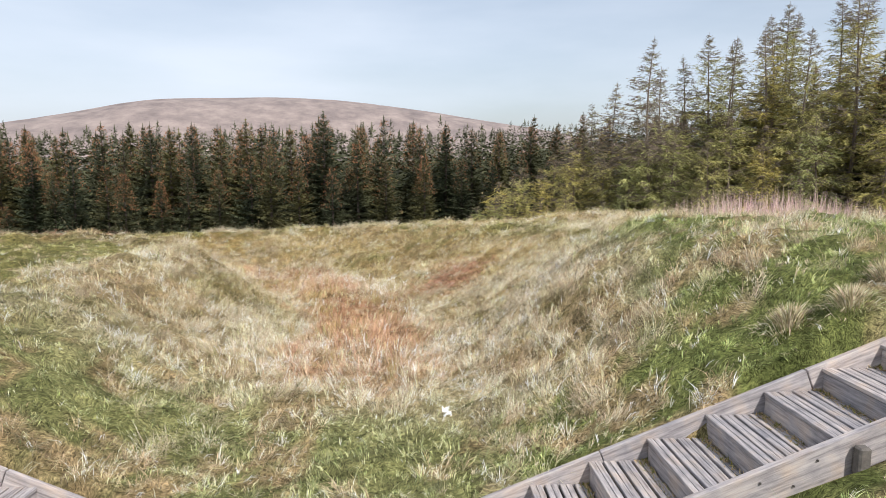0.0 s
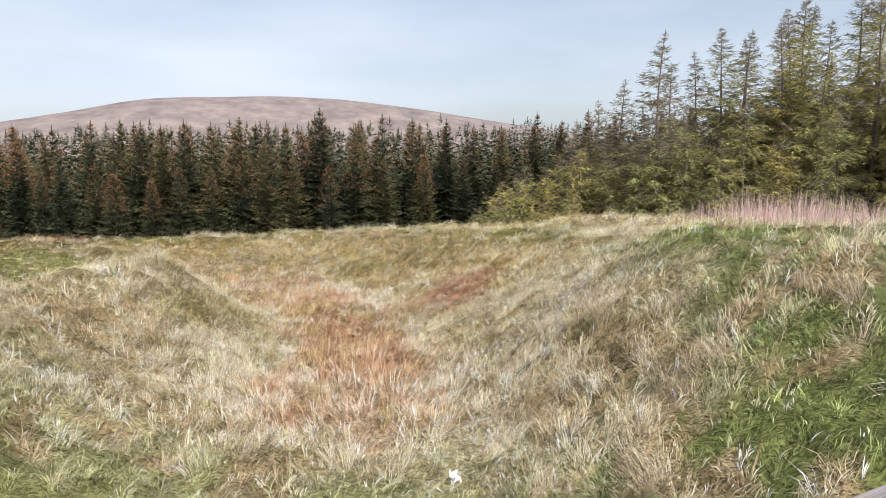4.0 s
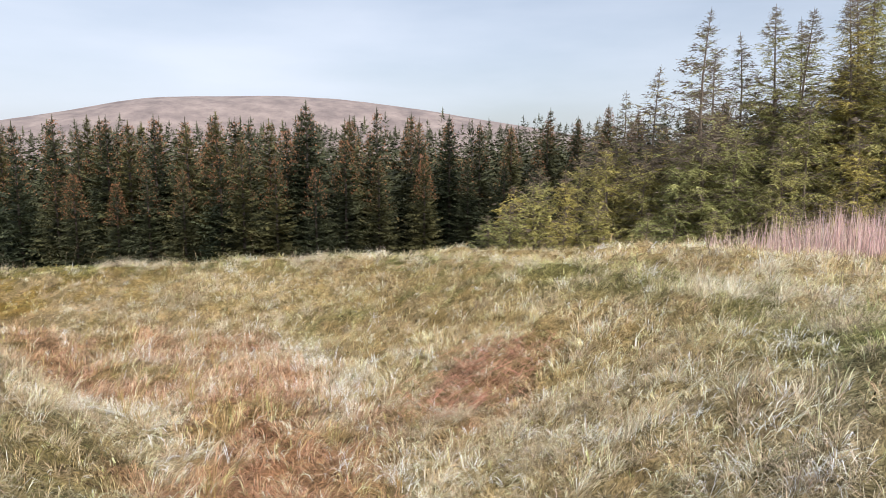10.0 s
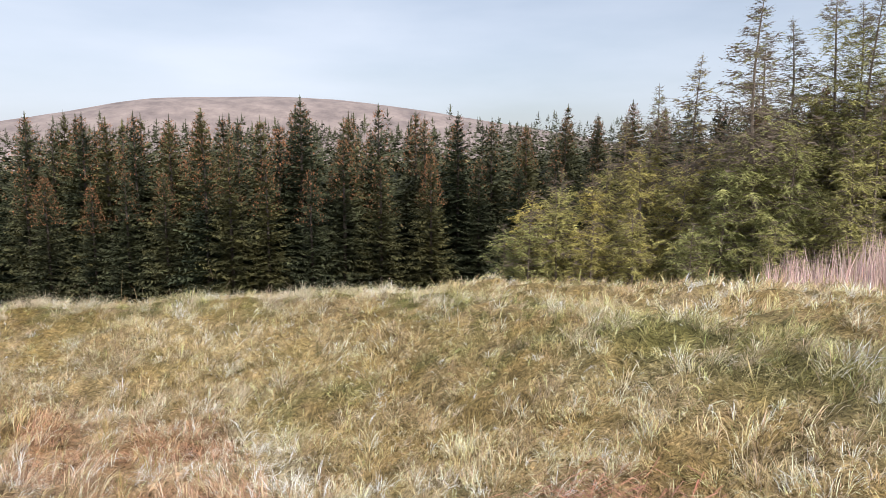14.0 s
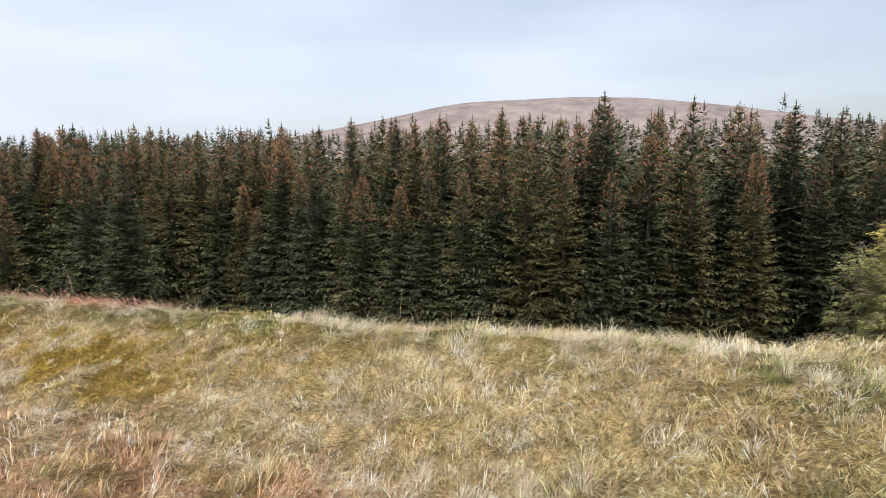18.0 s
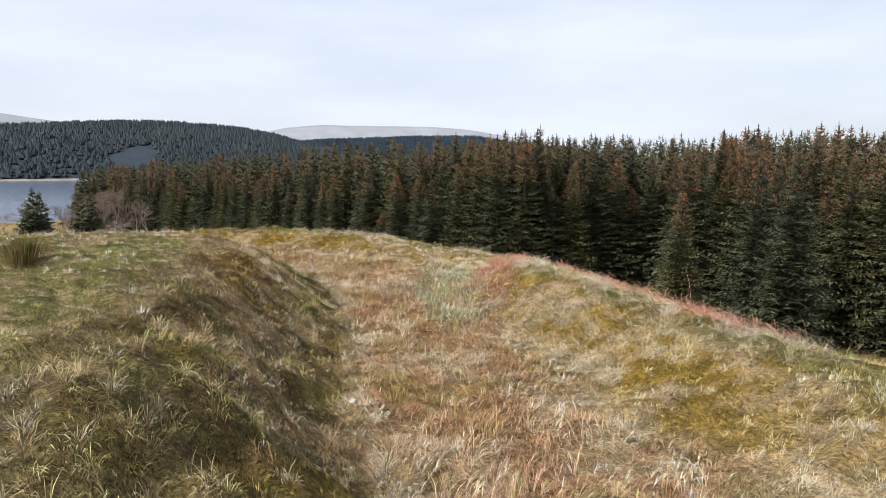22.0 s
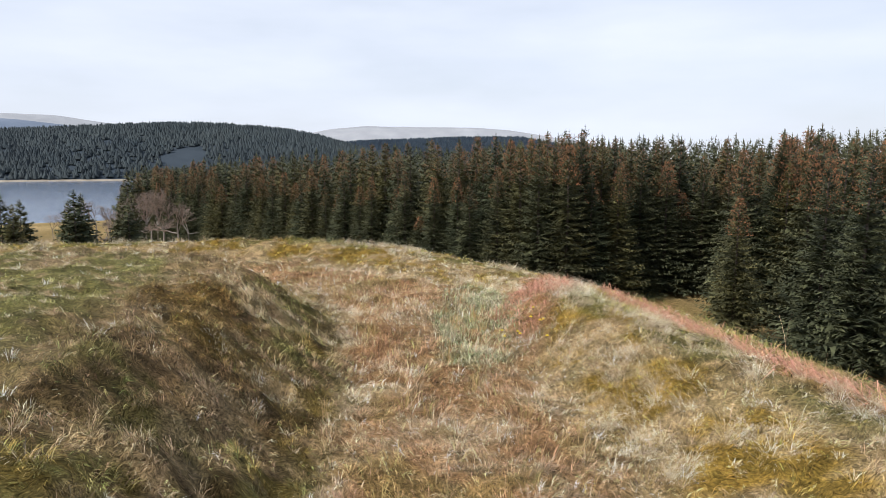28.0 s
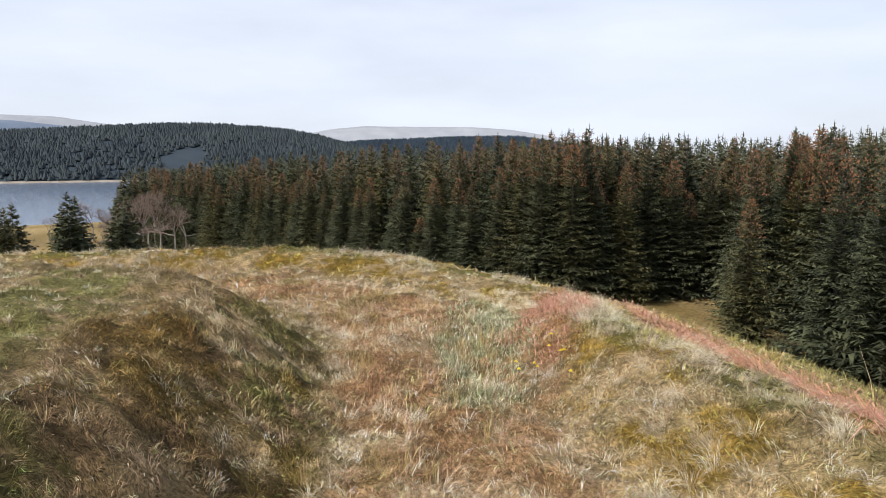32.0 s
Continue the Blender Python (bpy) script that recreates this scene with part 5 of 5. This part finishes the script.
def daffodils():
    """Grey-green strap leaves in the ditch floor with a few yellow flowers."""
    rng = np.random.default_rng(16)
    x, y = scatter(rng, 22000, (-21, 16), (-12.5, 20.5), lambda x, y: near_spot(x, y, -17.0, 18.2, 3.2, 0.95, -10) ** 2)
    n = len(x)
    col = np.tile(np.array((0.27, 0.31, 0.17)), (n, 1))
    col = lerp(col, PALE, 0.6 * (rng.uniform(0, 1, n) < 0.35))
    v, f, t = blade_mesh(rng, x, y, rng.uniform(0.08, 0.17, n), np.clip(rng.normal(0.55, 0.25, n), 0, 1), rng.uniform(0, 6.28, n), rng.uniform(0.007, 0.013, n), vary(rng, col, n, 0.2))
    ob = mesh_object("strap_leaves", v, f, M_BLADE, tint=t)
    tagged(ob, "grey-green strap leaves growing in the ditch", "plants", kind="stuff")
    yellow = plain_material("yellow_petals", (0.75, 0.55, 0.03), (0.85, 0.68, 0.06), 30.0, 0.6)
    flower = None
    for k in range(9):
        px, py = -14.7 + rng.normal(0, 0.35), 18.5 + rng.normal(0, 0.25)
        pz = float(height(np.array([px]), np.array([py]))[0])
        if flower is None:
            flower = empty("yellow_flower", pose(px, py, pz), "small yellow flower among grey-green leaves", "flower", "flowers in the ditch")
            bm = bmesh.new()
            bmesh.ops.create_cone(bm, cap_ends=True, segments=5, radius1=0.004, radius2=0.003, depth=0.3, matrix=pose(0, 0, 0.15))
            part("stem", bm, M_SPRUCE, flower)
            bm = bmesh.new()
            for j in range(6):
                a = j * math.pi / 3
                c, s = math.cos(a), math.sin(a)
                q = [bm.verts.new(p) for p in ((0, 0, 0.3), (0.018 * c - 0.009 * s, 0.018 * s + 0.009 * c, 0.31), (0.033 * c, 0.033 * s, 0.305), (0.018 * c + 0.009 * s, 0.018 * s - 0.009 * c, 0.31))]
                bm.faces.new(q)
            bmesh.ops.create_cone(bm, cap_ends=True, segments=8, radius1=0.007, radius2=0.012, depth=0.02, matrix=pose(0, 0, 0.315))
            part("bloom", bm, yellow, flower)
        else:
            copy_thing(flower, pose(px, py, pz - 0.05, 0, 0, 40 * k))


daffodils()


def rush_clump(x, y, tall, count, seed, label, base=(0.16, 0.10, 0.045), tips=(0.12, 0.125, 0.04), spread=0.9, wide=0.16):
    rng = np.random.default_rng(seed)
    ang, rad = rng.uniform(0, 6.28, count), np.abs(rng.normal(0, wide, count))
    col = lerp(np.tile(np.array(base), (count, 1)), tips, rng.uniform(0, 1, count))
    bx, by = x + np.cos(ang) * rad, y + np.sin(ang) * rad
    v, f, t = blade_mesh(rng, bx, by, rng.uniform(0.6, 1.0, count) * tall, np.clip(rad * spread + np.abs(rng.normal(0, 0.25 * (spread - 0.9) / 4, count)), 0, 0.9), ang, rng.uniform(0.006, 0.01, count), vary(rng, col, count, 0.2))
    v = v - np.array([x, y, 0])
    ob = mesh_object("rush_clump", v, f, M_BLADE, tint=t)
    ob.matrix_basis = pose(x, y, 0)
    tagged(ob, label, "rush")


rush_clump(-13.0, 11.0, 0.45, 1100, 51, "brown-green clump of rushes on the turf platform")
for tx, ty, tt, tn, ts in ((2.95, 5.62, 0.25, 520, 52), (3.3, 5.35, 0.22, 480, 53), (3.75, 5.6, 0.21, 360, 54)):
    rush_clump(tx, ty, tt, tn, ts, "coarse tussock of olive and bleached grass on the green bank", (0.24, 0.21, 0.09), (0.74, 0.63, 0.46), 4.5, 0.08)


# ---- by the lake: low pines, bare trees and a piece of litter ----
def shoreline_trees():
    pine = spruce("pine_tree", 500, 6.5, 0.3, 10, 5, 0, "small dark pine on the slope above the lake", 0.36, 0.42, 0.7)
    first = True
    for k, (bearing, r, h) in enumerate([(115.6, 82, 1.2), (114.4, 84, 1.1), (111.3, 88, 1.1), (110.4, 90, 1.25), (107.6, 92, 1.2), (106.9, 95, 1.3), (114.9, 80, 1.0), (110.9, 86, 1.3), (107.2, 90, 1.1), (107.0, 138, 2.1), (106.5, 142, 1.9), (104.0, 138, 2.1), (103.5, 141, 2.0)]):
        a = radians(bearing)
        x, y = -6 - math.sin(a) * r, 16 + math.cos(a) * r
        if first:
            stand(pine, x, y, h, 30)
            first = False
        else:
            placed(pine, x, y, h, 60 * k)

    def bare(seed, h, label):
        rng = np.random.default_rng(seed)
        root = empty("bare_tree", Matrix(), label, "tree", "bare trees by the lake")
        trunk, limbs = [], []

        def grow(p, w, ln, r, depth):
            q = p + w * ln
            (trunk if depth < 2 else limbs).append(tube(np.array([p, p + w * ln * 0.5 + rng.normal(0, 0.03 * ln, 3), q]), np.array([r, r * 0.8, r * 0.62]), 4 if depth < 3 else 3))
            if depth < 5:
                for _ in range(3):
                    d = w + rng.normal(0, 0.42, 3)
                    d[2] = max(d[2], 0.1)
                    grow(q, d / np.linalg.norm(d), ln * rng.uniform(0.62, 0.8), r * 0.6, depth + 1)

        grow(np.array([0, 0, 0.0]), np.array([0, 0, 1.0]), h * 0.28, 0.02 * h, 0)
        v, f = joined(trunk)
        mesh_object("trunk", v, f, M_GREYBARK, root)
        v, f = joined(limbs)
        mesh_object("crown", v, f, M_TWIG, root, "fine bare grey-brown branches")
        return root

    trees = [bare(510, 9.0, "leafless grey tree near the lake shore"), bare(511, 6.0, "leafless brown thicket beside the pines")]
    used_ = set()
    for k, (i, bearing, r, sc) in enumerate([(0, 110.4, 150, 1.0), (0, 109.3, 155, 1.1), (0, 108.4, 148, 1.0), (0, 112.2, 160, 0.7), (1, 109.0, 98, 1.0),
                                             (1, 108.3, 102, 1.2), (1, 107.2, 112, 1.6), (1, 106.4, 118, 1.7), (1, 105.5, 120, 1.8), (1, 104.6, 112, 1.7), (1, 103.6, 110, 1.6),
                                             (0, 106.8, 128, 1.3), (0, 105.9, 130, 1.4), (0, 105.0, 126, 1.4), (1, 102.8, 112, 1.5), (1, 107.8, 116, 1.4), (0, 104.0, 124, 1.3)]):
        a = radians(bearing)
        x, y = -6 - math.sin(a) * r, 16 + math.cos(a) * r
        if i in used_:
            placed(trees[i], x, y, sc, 50 * k)
        else:
            used_.add(i)
            stand(trees[i], x, y, sc, 50 * k)


M_TWIG = bark_material("bare_twigs", (0.16, 0.115, 0.095), (0.30, 0.24, 0.205))
shoreline_trees()


def litter(x, y, seed, size, label):
    """A crumpled scrap of white plastic in the grass."""
    rng = np.random.default_rng(seed)
    bm = bmesh.new()
    n = 9
    g = [[bm.verts.new((0.012 * (i - n / 2) + rng.normal(0, 0.006), 0.014 * (j - n / 2) + rng.normal(0, 0.006), 0.05 + rng.normal(0, 0.016) + 0.03 * math.cos(i) * math.sin(j))) for j in range(n)] for i in range(n)]
    for i in range(n - 1):
        for j in range(n - 1):
            bm.faces.new((g[i][j], g[i + 1][j], g[i + 1][j + 1], g[i][j + 1]))
    me = bpy.data.meshes.new("litter")
    bm.to_mesh(me)
    bm.free()
    me.materials.append(M_PLASTIC)
    ob = new("litter", me)
    ob.matrix_basis = pose(x, y, float(height(np.array([x]), np.array([y]))[0]) + 0.02, 30, 20, 40) @ Matrix.Scale(size, 4)
    tagged(ob, label, "litter")


M_PLASTIC = plain_material("white_plastic", (0.72, 0.72, 0.72), (0.85, 0.85, 0.85), 20.0, 0.4, 0.2, 0.003)
litter(0.0, 7.15, 61, 1.0, "crumpled scrap of white plastic lying in the grass")
litter(-10.27, 15.5, 62, 0.55, "small white scrap at the foot of the bank")
